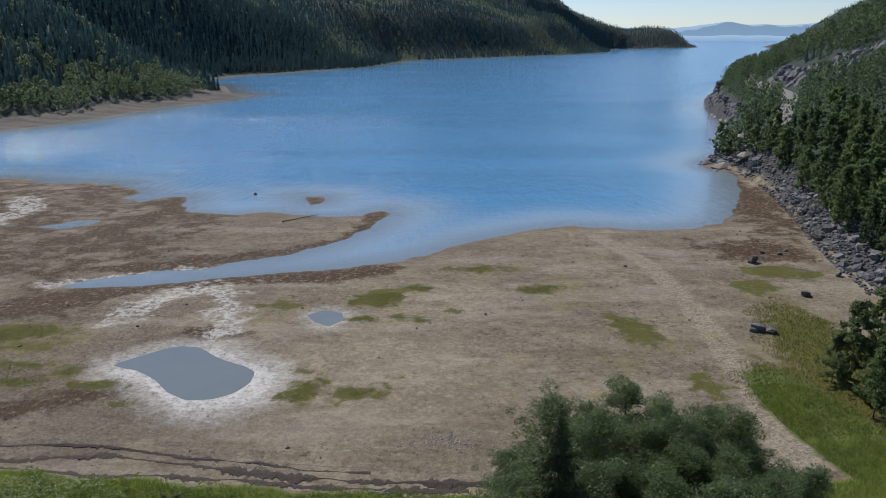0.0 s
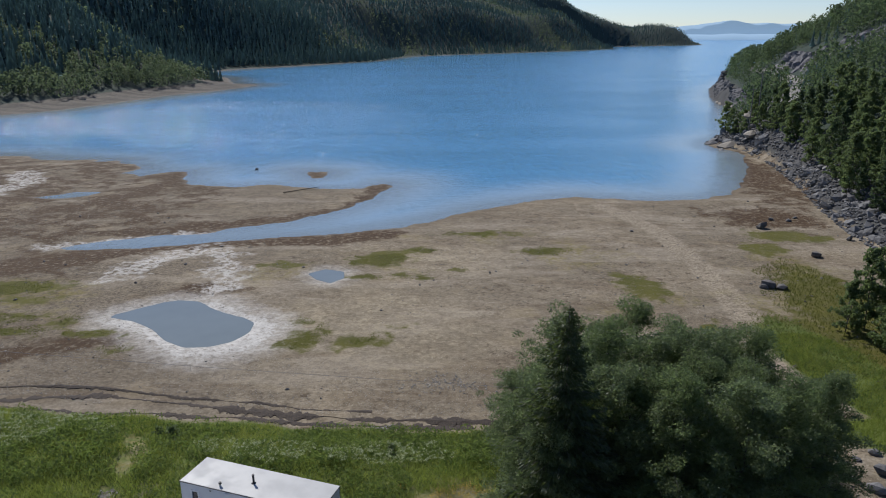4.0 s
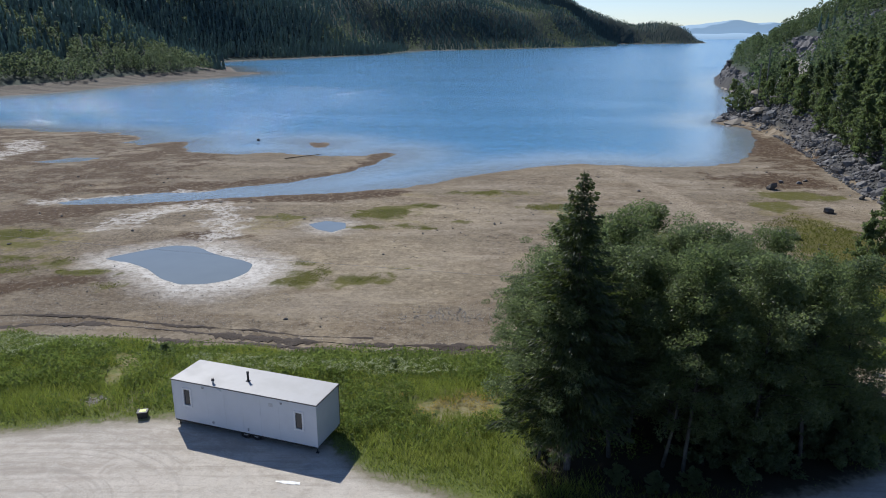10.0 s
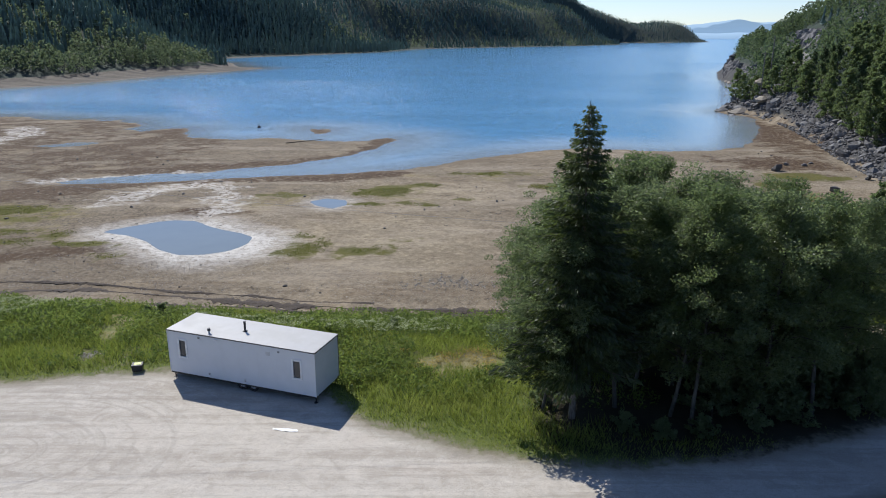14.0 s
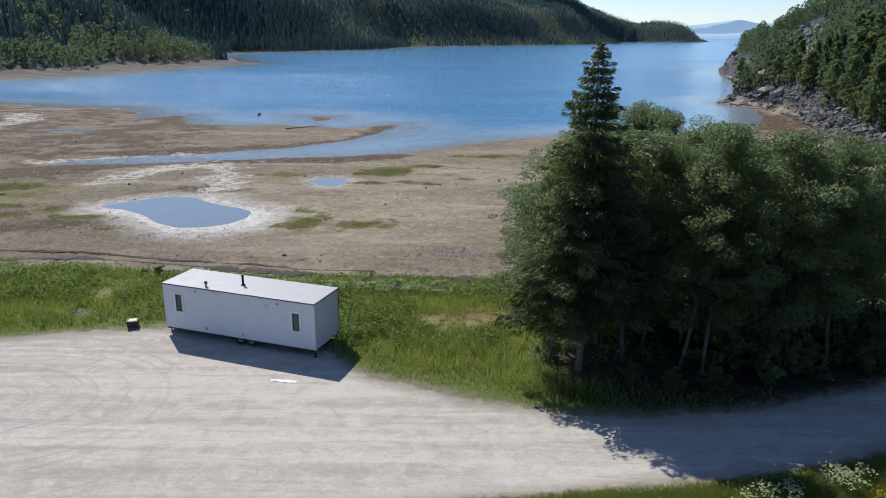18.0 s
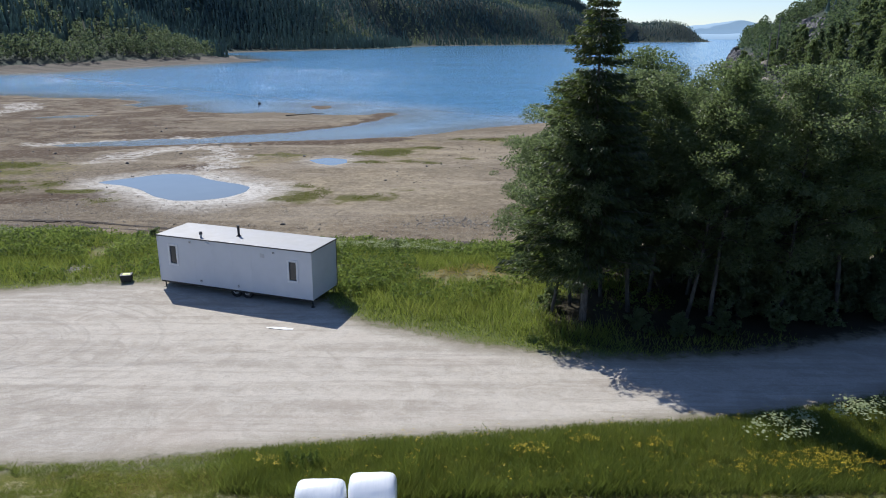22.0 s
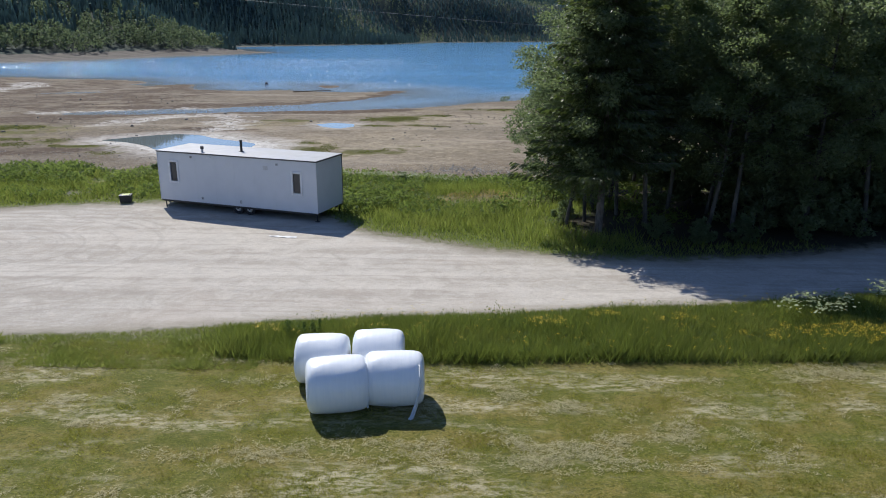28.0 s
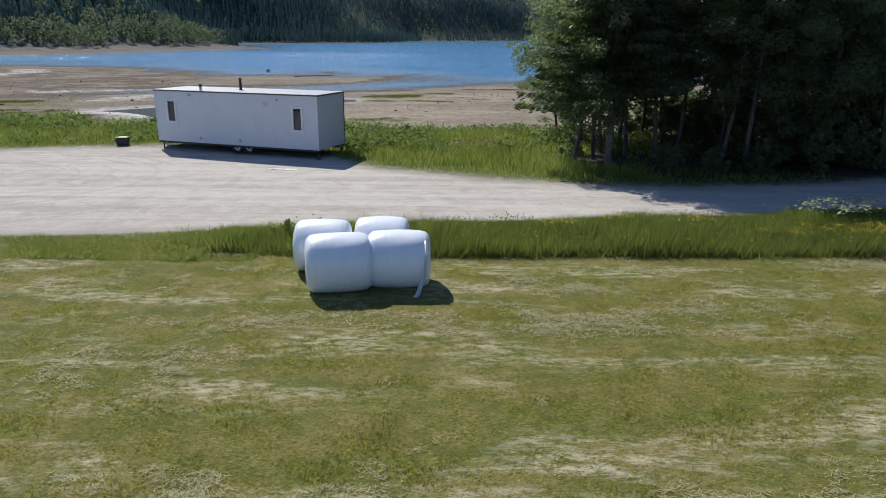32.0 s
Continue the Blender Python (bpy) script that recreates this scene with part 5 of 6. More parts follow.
boxpart("gas_box", (0.30, 0.55, 0.42), (-L / 2 - 0.19, -0.35, LO + 0.28), trim_mat, cabin, 0.02, "dark box on the drawbar end")

# ---- wrapped bales ----
def make_wrap():
    n = Nodes("bale_wrap")
    band = n.noise(3.0, 3, 0.5, n.stretch(6.0, 0.6, 0.6))
    crease = n.noise(5.5, 4, 0.6, n.stretch(2.0, 1, 1), 0.8)
    c = n.mix(n.ramp(band, 0.4, 0.65, 0, 0.35), (0.80, 0.83, 0.86), (0.70, 0.75, 0.80))
    c = n.mix(n.ramp(n.noise(1.3, 3), 0.55, 0.8, 0, 0.25), c, (0.66, 0.68, 0.66))
    return n.set(color=c, rough=0.32, spec=0.5, normal=n.bump(n.math("ADD", crease, n.math("MULTIPLY", band, 0.7)), 0.13, 0.035))


wrap_mat = make_wrap()


def bale(seed, r, length):
    """A plump drum on its side, ends drawn in and puckered, sagging a little under its weight."""
    rnd = np.random.default_rng(seed)
    prof = [(-0.50, 0.0), (-0.508, 0.25), (-0.505, 0.5), (-0.495, 0.72), (-0.47, 0.87), (-0.42, 0.955), (-0.34, 0.99), (-0.2, 1.008), (0, 1.016), (0.2, 1.008), (0.34, 0.99), (0.42, 0.955), (0.47, 0.87),
            (0.495, 0.72), (0.505, 0.5), (0.508, 0.25), (0.5, 0.0)]
    seg = 48
    vs = []
    for j in range(seg):
        a = 2 * math.pi * j / seg
        for i, (u, w) in enumerate(prof):
            wob = 1 + 0.010 * math.sin(3 * a + seed) + 0.006 * math.sin(7 * a + 2 * u * 5 + seed) + 0.006 * math.sin(11 * a + u * 9)
            puck = 0.004 * math.sin(13 * a + seed) * (1 if 0.3 < w < 0.95 else 0)
            x, y, z = u * length + (puck if u > 0 else -puck), w * r * wob * math.cos(a), w * r * wob * math.sin(a)
            z = max(z, -r * 0.93) if z < 0 else z * 0.985
            vs.append((x, y * 1.01, z))
    k = len(prof)
    fs = [(j * k + i, j * k + i + 1, ((j + 1) % seg) * k + i + 1, ((j + 1) % seg) * k + i) for j in range(seg) for i in range(k - 1)]
    ob = mesh_np("wrapped_bale", np.array(vs), np.array(fs), wrap_mat, smooth=True)
    bm = bmesh.new()
    bm.from_mesh(ob.data)
    bmesh.ops.remove_doubles(bm, verts=bm.verts, dist=1e-4)
    bmesh.ops.recalc_face_normals(bm, faces=bm.faces)
    bm.to_mesh(ob.data)
    bm.free()
    return ob


BALES = [(-3.10, 14.78, 12, 1.38, 0.64, "front"), (-1.83, 15.12, 4, 1.36, 0.63, "tail"), (-3.68, 16.12, 3, 1.28, 0.612, ""), (-2.34, 16.44, 3, 1.26, 0.612, "")]
for i, (x, y, rz, length, r, note) in enumerate(BALES):
    b = bale(i + 2, r, length)
    b.matrix_basis = pose(x, y, ground_at(x, y) + r * 0.93 - 0.01, 20 * i, 0, rz)
    b.rotation_euler[0] = 0
    tagged(b, "white plastic-wrapped bale with a loose torn tail on mown grass" if note == "tail" else "white plastic-wrapped round hay bale lying on the mown grass", "bale", "wrapped bales")
# loose ends of the wrap
def tail(pts, wide, parent_at):
    bm = bmesh.new()
    rows = []
    for i, (x, y, z) in enumerate(pts):
        w = wide * (0.55 + 0.6 * i / (len(pts) - 1))
        rows.append([bm.verts.new((x + q * w, y - 0.02 * math.cos(q * 6), z + 0.012 * math.sin(q * 9))) for q in (-0.5, -0.25, 0, 0.25, 0.5)])
    for a, b in zip(rows, rows[1:]):
        for q in range(4):
            bm.faces.new((a[q], a[q + 1], b[q + 1], b[q]))
    bmesh.ops.solidify(bm, geom=list(bm.faces), thickness=0.006)
    ob = smooth(part("wrap_tail", bm, wrap_mat, parent_at, "torn strip of white wrap hanging loose"), 60)
    return ob


tail_bale = [o for o in scene.objects if o.name.startswith("wrapped_bale")][1]
tail([(0.585, -0.40, 0.52), (0.595, -0.55, 0.30), (0.57, -0.655, 0.0), (0.52, -0.69, -0.25), (0.45, -0.74, -0.45), (0.40, -0.82, -0.565), (0.36, -0.90, -0.575)], 0.09, tail_bale)
tail([(-0.60, -0.58, -0.10), (-0.60, -0.64, -0.25), (-0.585, -0.66, -0.40)], 0.05, tail_bale)

# ---- small things in the yard ----
bin_mat = plain("black_bin", (0.02, 0.02, 0.022), 0.55)
lid_mat = plain("yellow_green_lid", (0.55, 0.60, 0.16), 0.5)
crate = new("storage_bin")
crate.matrix_basis = pose(-17.28, 34.95, ground_at(-17.28, 34.95), 0, 0, 12) @ Matrix.Diagonal((0.9, 0.9, 0.78, 1))
bm = box(bmesh.new(), (0.62, 0.52, 0.44), (0, 0, 0.22), 0.05)
for v in bm.verts:
    s = 0.9 + 0.1 * v.co.z / 0.44
    v.co.x, v.co.y = v.co.x * s, v.co.y * s
part("tub", bm, bin_mat, crate)
part("lid", box(bmesh.new(), (0.64, 0.54, 0.06), (0, 0, 0.465), 0.02), bin_mat, crate)
part("lid_panel", box(bmesh.new(), (0.40, 0.32, 0.03), (0.02, 0, 0.50), 0.01), lid_mat, crate, "yellow-green lid panel")
for sgn in (-1, 1):
    part("handle", box(bmesh.new(), (0.03, 0.2, 0.05), (sgn * 0.325, 0, 0.36), 0.01), bin_mat, crate)
tagged(crate, "black storage bin with a yellow-green lid at the yard's edge", "bin")

# the pale plastic sheet that lies in the trailer's shade
bm = bmesh.new()
sheet_mat = plain("pale_sheet", (0.72, 0.73, 0.74), 0.4)
rows = []
for i in range(13):
    u = i / 12
    rows.append([bm.verts.new((u * 1.5 - 0.75, (q - 0.5) * 0.30 * (0.5 + math.sin(u * 2.6)) - 0.30 * u, 0.012 + 0.03 * abs(math.sin(u * 9 + q * 2)))) for q in (0, 0.33, 0.66, 1)])
for a, b in zip(rows, rows[1:]):
    for q in range(3):
        bm.faces.new((a[q], a[q + 1], b[q + 1], b[q]))
ob = smooth(part("plastic_sheet", bm, sheet_mat))
ob.matrix_basis = pose(-7.9, 29.2, ground_at(-7.9, 29.2) + 0.004) @ Matrix.Diagonal((0.8, 0.55, 0.6, 1))
tagged(ob, "crumpled pale plastic strip lying on the gravel", "sheet")


def stone_mesh(seed, flat=0.7):
    """A cracked, angular lump."""
    rnd = np.random.default_rng(seed)
    bm = bmesh.new()
    bmesh.ops.create_icosphere(bm, subdivisions=1, radius=1)
    cuts = rnd.normal(size=(7, 3))
    cuts /= np.linalg.norm(cuts, axis=1)[:, None]
    for v in bm.verts:
        p = np.array(v.co) * rnd.uniform(0.85, 1.15)
        for c in cuts:
            over = p @ c - rnd.uniform(0.62, 0.8)
            if over > 0:
                p = p - c * over
        v.co = (p[0], p[1] * 0.85, p[2] * flat)
    me = bpy.data.meshes.new("stone")
    bm.to_mesh(me)
    bm.free()
    return me


stones = [stone_mesh(i, f) for i, f in enumerate((0.7, 0.6, 0.8, 0.55, 0.75, 0.65, 0.5, 0.85))]
for m in stones:
    m.materials.append(stone_mat)
dark_stones = [m.copy() for m in stones[:4]]
for m in dark_stones:
    m.materials.clear()
    m.materials.append(dark_stone_mat)

# boulders tipped along the foot of the slope
rnd = np.random.default_rng(5)
bank = tagged(new("boulder_bank"), "bank of grey blasted boulders along the lake shore", "rocks")
fy, fx = [p[1] for p in SLOPE_FOOT[3:12]], [p[0] for p in SLOPE_FOOT[3:12]]
for i in range(300):
    y = rnd.uniform(93, 203) if i > 40 else rnd.uniform(180, 206)
    s = rnd.uniform(-0.5, 6.8)
    x = float(np.interp(y, fy, fx)) + s
    r = 0.35 + 1.05 * rnd.random() ** 2.2 + (0.7 if y > 178 and rnd.random() < 0.3 else 0)
    ob = new("boulder", stones[int(rnd.integers(0, 8))])
    ob.parent = bank
    ob.matrix_basis = pose(x, y, ground_at(x, y) + 0.25 * r, rnd.uniform(-35, 35), rnd.uniform(-35, 35), rnd.uniform(0, 360)) @ Matrix.Diagonal((r * rnd.uniform(0.8, 1.5), r, r * rnd.uniform(0.7, 1.1), 1))
# small ones between them
k = 3400
y = rnd.uniform(92, 204, k)
x = np.interp(y, fy, fx) + rnd.uniform(-1.6, 7.2, k)


def rubble(name, x, y, r, material, rnd):
    """Many small angular stones in one mass."""
    base = np.array([v.co for v in stones[2].vertices])
    tri = np.array([p.vertices for p in stones[2].polygons])
    z = height(x, y)[0]
    k, m = len(x), len(base)
    a = rnd.uniform(0, 2 * np.pi, k)
    c, s = np.cos(a)[:, None], np.sin(a)[:, None]
    j = base[None] * rnd.uniform(0.7, 1.3, (k, m, 1)) * r[:, None, None]
    px, py, pz = j[..., 0] * 1.2, j[..., 1], j[..., 2] * 0.8
    v = np.stack([x[:, None] + px * c - py * s, y[:, None] + px * s + py * c, z[:, None] + pz + 0.15 * r[:, None]], -1).reshape(-1, 3)
    f = (tri[None] + (np.arange(k) * m)[:, None, None]).reshape(-1, 3)
    return mesh_np(name, v, f, material)


tagged(rubble("rubble", x, y, rnd.uniform(0.14, 0.52, k), stone_mat, rnd), "small grey rubble between the shore boulders", "rocks", kind="stuff")
# bare rock: the cut above the road and the cliff at the water
def crag_mesh(name, line, low, high, back, seed, label):
    """Broken rock rising from a line: verts stepped in blocks, flat-shaded."""
    pts = np.array(line, float)
    seg = np.linalg.norm(np.diff(pts, axis=0), axis=1)
    run = np.concatenate([[0], np.cumsum(seg)])
    t = np.arange(0, run[-1], 0.9)
    px, py = np.interp(t, run, pts[:, 0]), np.interp(t, run, pts[:, 1])
    tx, ty = np.gradient(px), np.gradient(py)
    k = np.hypot(tx, ty)
    nx_, ny_ = ty / k, -tx / k
    rows = np.linspace(0, 1, 20)
    T, V = np.meshgrid(t, rows)
    wob = fbm(T, V * 9, 6, 3, seed) * 2.2 + fbm(T, V * 7, 2.0, 3, seed + 3) * 1.5
    wob = np.round(wob / 0.6) * 0.5 + wob * 0.4
    top = (high(px, py) if callable(high) else high) * (1.0 + 0.3 * fbm(t, t * 0, 22, 3, seed + 5))
    off = V * back + wob * ease(V, 0, 0.15)
    X, Y = px + nx_ * off, py + ny_ * off
    Z = low(px, py) - 0.6 + V * (top + 0.6) + 0.3 * fbm(T, V * 30, 2, 2, seed + 8)
    i = np.arange(T.size).reshape(T.shape)
    q = np.stack([i[:-1, :-1], i[:-1, 1:], i[1:, 1:], i[1:, :-1]], -1).reshape(-1, 4)
    ob = mesh_np(name, np.stack([X, Y, Z], -1).reshape(-1, 3), q, rock_mat)
    return tagged(ob, label, "cliff", kind="structure")


rock_mat = make_stone("cliff_rock", (0.04, 0.039, 0.043), (0.11, 0.106, 0.11))
crag_mesh("sea_cliff", [(x - 1.0, y + 1.0) for x, y in ((94, 228), (102.5, 250), (114, 284), (122, 318), (128, 351), (140, 385), (152, 412), (175, 465))], lambda x, y: x * 0 + WATER, 8.5, 2.6, 9, "grey cliff standing in the lake")
crag_mesh("rock_cut", FACE[::-1], lambda x, y: height(x, y)[0] - 1.5, lambda x, y: height(x + 8.0, y)[0] - height(x, y)[0] + 2.2, 5.0, 17, "dark blasted rock face above the shore road")


def ribbon(name, line, zs, wide, deep, material, label, category):
    """A strip of even width along a line, with sides that go down into the slope."""
    pts = np.array(line, float)
    run = np.concatenate([[0], np.cumsum(np.linalg.norm(np.diff(pts, axis=0), axis=1))])
    t = np.arange(0, run[-1], 1.5)
    px, py = np.interp(t, run, pts[:, 0]), np.interp(t, run, pts[:, 1])
    kern = np.ones(9) / 9
    px, py = (np.convolve(np.pad(q, 4, mode="edge"), kern, "valid") for q in (px, py))
    tx, ty = np.gradient(px), np.gradient(py)
    k = np.hypot(tx, ty)
    z = zs(px, py)
    cols = [(-wide / 2 - 0.6, -deep), (-wide / 2, 0.0), (0, 0.06), (wide / 2, 0.0), (wide / 2 + 0.6, -deep)]
    v = np.stack([np.stack([px + ty / k * o, py - tx / k * o, z + dz], -1) for o, dz in cols], 1).reshape(-1, 3)
    i = np.arange(len(t) - 1)[:, None] * 5 + np.arange(4)[None]
    i = i.ravel()
    return tagged(mesh_np(name, v, np.stack([i, i + 1, i + 6, i + 5], 1), material), label, category, kind="structure"), px - ty / k * wide / 2, py + tx / k * wide / 2, z


n = Nodes("grey_road")
grey_road_mat = n.set(color=n.mix(n.ramp(n.noise(0.6, 5, 0.7), 0.35, 0.65), (0.24, 0.225, 0.205), (0.17, 0.16, 0.148)), rough=0.9, normal=n.bump(n.noise(5, 3), 0.3, 0.03))
_, rx_, ry_, rz_ = ribbon("shore_road", BENCH[4:12], lambda x, y: np.interp(y, BENCH_Y, BENCH_Z) + 0.35, 6.0, 2.0, grey_road_mat, "narrow grey gravel road cut into the rocky shore", "road")
rail_mat = plain("zinc_rail", (0.42, 0.43, 0.44), 0.45, 0.6)
rail = tagged(new("guard_rail"), "low zinc guard rail along the outer edge of the shore road", "guard rail")
for lo, hi in ((6, 16), (42, 64)):
    for j in range(lo, hi):
        a_, b_ = Vector((rx_[j], ry_[j], rz_[j] + 0.55)), Vector((rx_[j + 1], ry_[j + 1], rz_[j + 1] + 0.55))
        m = Matrix.Translation((a_ + b_) / 2) @ (b_ - a_).to_track_quat("X", "Z").to_matrix().to_4x4()
        part("beam", box(bmesh.new(), ((b_ - a_).length, 0.07, 0.3), (0, 0, 0)), rail_mat, rail).matrix_basis = m
        if j % 2 == 0:
            part("post", box(bmesh.new(), (0.1, 0.1, 0.9), (rx_[j] + 0.06, ry_[j], rz_[j] + 0.2)), rail_mat, rail)
# slabs of bare rock at the point
pale_slab = stones[3].copy()
pale_slab.materials.clear()
pale_slab.materials.append(pale_stone_mat)
for x, y, r, rz, zz in ((76, 193, 5.2, 25, 0.1), (79.5, 189, 3.8, 40, 0.5), (73.2, 199, 3.0, 15, 0.0), (83, 200, 4.5, 60, 1.6), (72, 188.5, 2.4, 70, -0.2), (118.2, 317, 3.2, 70, 0.2), (116.0, 304, 3.0, 75, 0.2), (113.6, 292, 3.0, 70, 0.2), (120.0, 326, 2.6, 60, 0.2)):
    ob = new("rock_slab", pale_slab if y > 280 or r > 3.6 else stones[3])
    ob.matrix_basis = pose(x, y, ground_at(x, y) + zz, 6, -8, rz) @ Matrix.Diagonal((r, r * 0.55, r * 0.5, 1))
    tagged(ob, "smooth grey rock slab at the water's edge", "rock", "slabs at the point")
# single stones on the flats
for x, y, r, m in ((38.0, 80.0, 1.15, 0), (39.2, 79.3, 0.9, 1), (37.2, 79.5, 0.6, 2), (48.4, 107.2, 1.1, 3), (49.6, 92.2, 0.95, 0), (27.8, 105.2, 0.35, 1), (54.6, 111.5, 0.5, 2), (52.2, 112.5, 0.55, 0), (56.5, 113.5, 0.45, 1),
                   (58.5, 100.6, 0.7, 3), (24.5, 36.2, 0.55, 1), (26.2, 37.4, 0.7, 2), (27.8, 39.4, 0.8, 0), (25.4, 38.6, 0.4, 3), (28.6, 41.8, 0.5, 2), (27.0, 41.2, 0.45, 1)):
    big = y > 60
    ob = new("boulder", (dark_stones if big else stones)[m])
    ob.matrix_basis = pose(x, y, ground_at(x, y) + 0.3 * r, 15 * m, 10, 50 * m + x) @ Matrix.Diagonal((r * 1.1, r, r * (0.9 if big else 0.7), 1))
    tagged(ob, "dark weathered boulder lying on the sandy flat" if big else "pale stone beside the roadside trees", "rock", "stones on the flats" if big else "stones by the road")
k = 3200
x, y = rnd.uniform(-75, 60, k), rnd.uniform(51, 128, k)
keep = (waterline(x, y) > 0.6) & (fbm(x, y, 16, 3, 61) > -0.15) & (inside(x, y, POND) < -0.4)
tagged(rubble("beach_stones", x[keep], y[keep], rnd.uniform(0.03, 0.12, keep.sum()) * (1 + (rnd.random(keep.sum()) < 0.05) * 1.2), dark_stone_mat, rnd), "scattered dark stones on the sand", "stones", kind="stuff")
k = 6500
x = rnd.uniform(-56, 8, k)
y = bank_foot(x) + 0.5 + 9.5 * rnd.random(k) ** 1.3
keep = fbm(x, y, 5, 3, 64) > -0.25
x, y = x[keep], y[keep]
half = rnd.random(len(x)) < 0.5
for pick, m in ((half, pale_stone_mat), (~half, sand_stone_mat)):
    tagged(rubble("shingle", x[pick], y[pick], rnd.uniform(0.02, 0.055, pick.sum()), m, rnd), "loose shingle along the top of the beach", "stones", kind="stuff")
k = 260
x, y = rnd.normal(-0.6, 1.6, k), rnd.normal(55, 0.9, k)
tagged(rubble("stone_heap", x, y, rnd.uniform(0.03, 0.11, k), sand_stone_mat, rnd), "low heap of broken stones on the sand", "stones", kind="stuff")

k = 40
x, y = rnd.normal(-20.8, 0.35, k), rnd.normal(36.6, 0.22, k)
tagged(rubble("stone_heap", x, y, rnd.uniform(0.05, 0.14, k), sand_stone_mat, rnd), "small heap of pale stones in the meadow grass", "stones", kind="stuff")

# stranded log and a marker in the shallows
bm = bmesh.new()
tube(bm, (-31.6, 132.6, WATER + 0.42), (-25.8, 138.6, WATER + 0.30), 0.10, 0.06, 9)
tagged(smooth(part("driftwood_log", bm, make_bark("wet_log", (0.03, 0.025, 0.02), (0.08, 0.065, 0.05)))), "dark stranded log on the sand spit", "log")
bm = bmesh.new()
bmesh.ops.create_uvsphere(bm, u_segments=16, v_segments=10, radius=0.38, matrix=Matrix.Translation((-43.4, 158.4, WATER + 0.12)))
tube(bm, (-43.4, 158.4, WATER + 0.42), (-43.4, 158.4, WATER + 0.62), 0.05, seg=8)
tagged(smooth(part("mooring_buoy", bm, bin_mat)), "dark mooring buoy in the shallows", "buoy")

# dark lines of dry weed left along the top of the beach
wrack_mat = make_bark("dry_weed", (0.02, 0.014, 0.01), (0.062, 0.043, 0.03), 9)
def weed_line(line, wide, seed):
    """A low ragged bank of dried weed along a line on the sand."""
    pts = np.array(line, float)
    x = np.arange(pts[0, 0], pts[-1, 0], 0.14)
    mid = np.interp(x, pts[:, 0], pts[:, 1]) + 0.22 * fbm(x, x * 0, 2.4, 4, seed)
    w = wide * np.clip(0.62 + 0.9 * fbm(x, x * 0 + 9, 3.0, 4, seed + 2), 0.04, 1.5)
    vs = []
    for q, lift in ((-1.0, -0.03), (-0.55, 0.05), (0.0, 0.09), (0.5, 0.06), (1.0, -0.03)):
        y = mid + q * w * (1 + 1.3 * fbm(x, x * 0 + 31 * q, 0.35, 2, seed + 4))
        vs.append(np.stack([x, y, height(x, y)[0] + lift * np.clip(w / wide, 0.3, 1.2) + 0.02 * fbm(x, y, 0.3, 2, seed + 6)], 1))
    v = np.stack(vs, 1).reshape(-1, 3)
    i = (np.arange(len(x) - 1)[:, None] * 5 + np.arange(4)[None]).ravel()
    return tagged(mesh_np("weed_line", v, np.stack([i, i + 1, i + 6, i + 5], 1), wrack_mat), "dark line of dried weed along the top of the beach", "seaweed", kind="stuff")


weed_line([(-75, 55.5), (-50, 54.6), (-40, 54.0), (-33, 54.2), (-27.3, 53.4), (-22, 52.1), (-16.2, 51.5), (-10.4, 50.4), (-6, 50.1)], 0.30, 3)
weed_line([(-75, 53.4), (-50, 52.8), (-36.1, 51.6), (-33.4, 52.3), (-28.3, 52.4), (-19.6, 50.8), (-12.7, 49.5), (-5.3, 48.9), (2, 48.6), (10, 48.4)], 0.66, 4)
weed_line([(-60, 51.6), (-36, 50.6), (-28.5, 49.4), (-23.1, 49.6), (-17, 49), (-13.5, 48.5), (-6.6, 47.9), (2, 47.6)], 0.62, 5)
bm = bmesh.new()
for a_, b_ in (((-5.9, 47.4, 0.10), (-3.9, 46.9, 0.16)), ((-5.0, 47.2, 0.13), (-4.2, 47.7, 0.3)), ((-5.5, 47.3, 0.12), (-5.9, 46.9, 0.2))):
    tube(bm, (a_[0], a_[1], ground_at(a_[0], a_[1]) + a_[2]), (b_[0], b_[1], ground_at(b_[0], b_[1]) + b_[2]), 0.06, 0.03, 7)
tagged(smooth(part("driftwood_branch", bm, make_bark("bleached_wood", (0.30, 0.28, 0.25), (0.48, 0.46, 0.42)))), "bleached forked branch at the top of the beach", "driftwood")

# ---- grass and flowers ----
def spread(k, lo, hi, rnd):
    return rnd.uniform(lo[0], hi[0], k), rnd.uniform(lo[1], hi[1], k)


rnd = np.random.default_rng(9)
x, y = spread(540000, (-46, 26), (40, 66), rnd)
f_ = bank_foot(x)
road = inside(x, y, ROAD)
patch = fbm(x, y, 4, 3, 71)
bald = np.maximum(blob(x, y, 0.6, 36.7, 2.5, 1.5), np.maximum(1.0 - line_gap(x, y, [(-23, 45), (-21.6, 42.5), (-21, 39.5)]), blob(x, y, -20.8, 36.6, 0.9, 0.7)))
keep = (road < -0.1 - 0.5 * rnd.random(len(x))) & ((y < f_ - 2.4 + 0.8 * patch) | (blob(x, y, 35.5, 56, 4.2, 14, 10) > 0.2)) & (blob(x, y, 26.5, 39.5, 3.2, 5.5) < 0) & (patch > -0.75 * rnd.random(len(x)) - 0.15) & (bald + 2.2 * fbm(x, y, 1.1, 3, 72) < 0.4)
x, y, patch = x[keep], y[keep], patch[keep]
shade = np.maximum.reduce([blob(x, y, 13.2, 32.2, 10, 5.4, 13), blob(x, y, 12, 38, 8.5, 5), blob(x, y, 6.8, 31.2, 3.2, 3.0)])
keep = shade + 2.5 * fbm(x, y, 2, 3, 73) < 0.4 + 1.6 * rnd.random(len(x)) ** 3
x, y, patch = x[keep], y[keep], patch[keep]
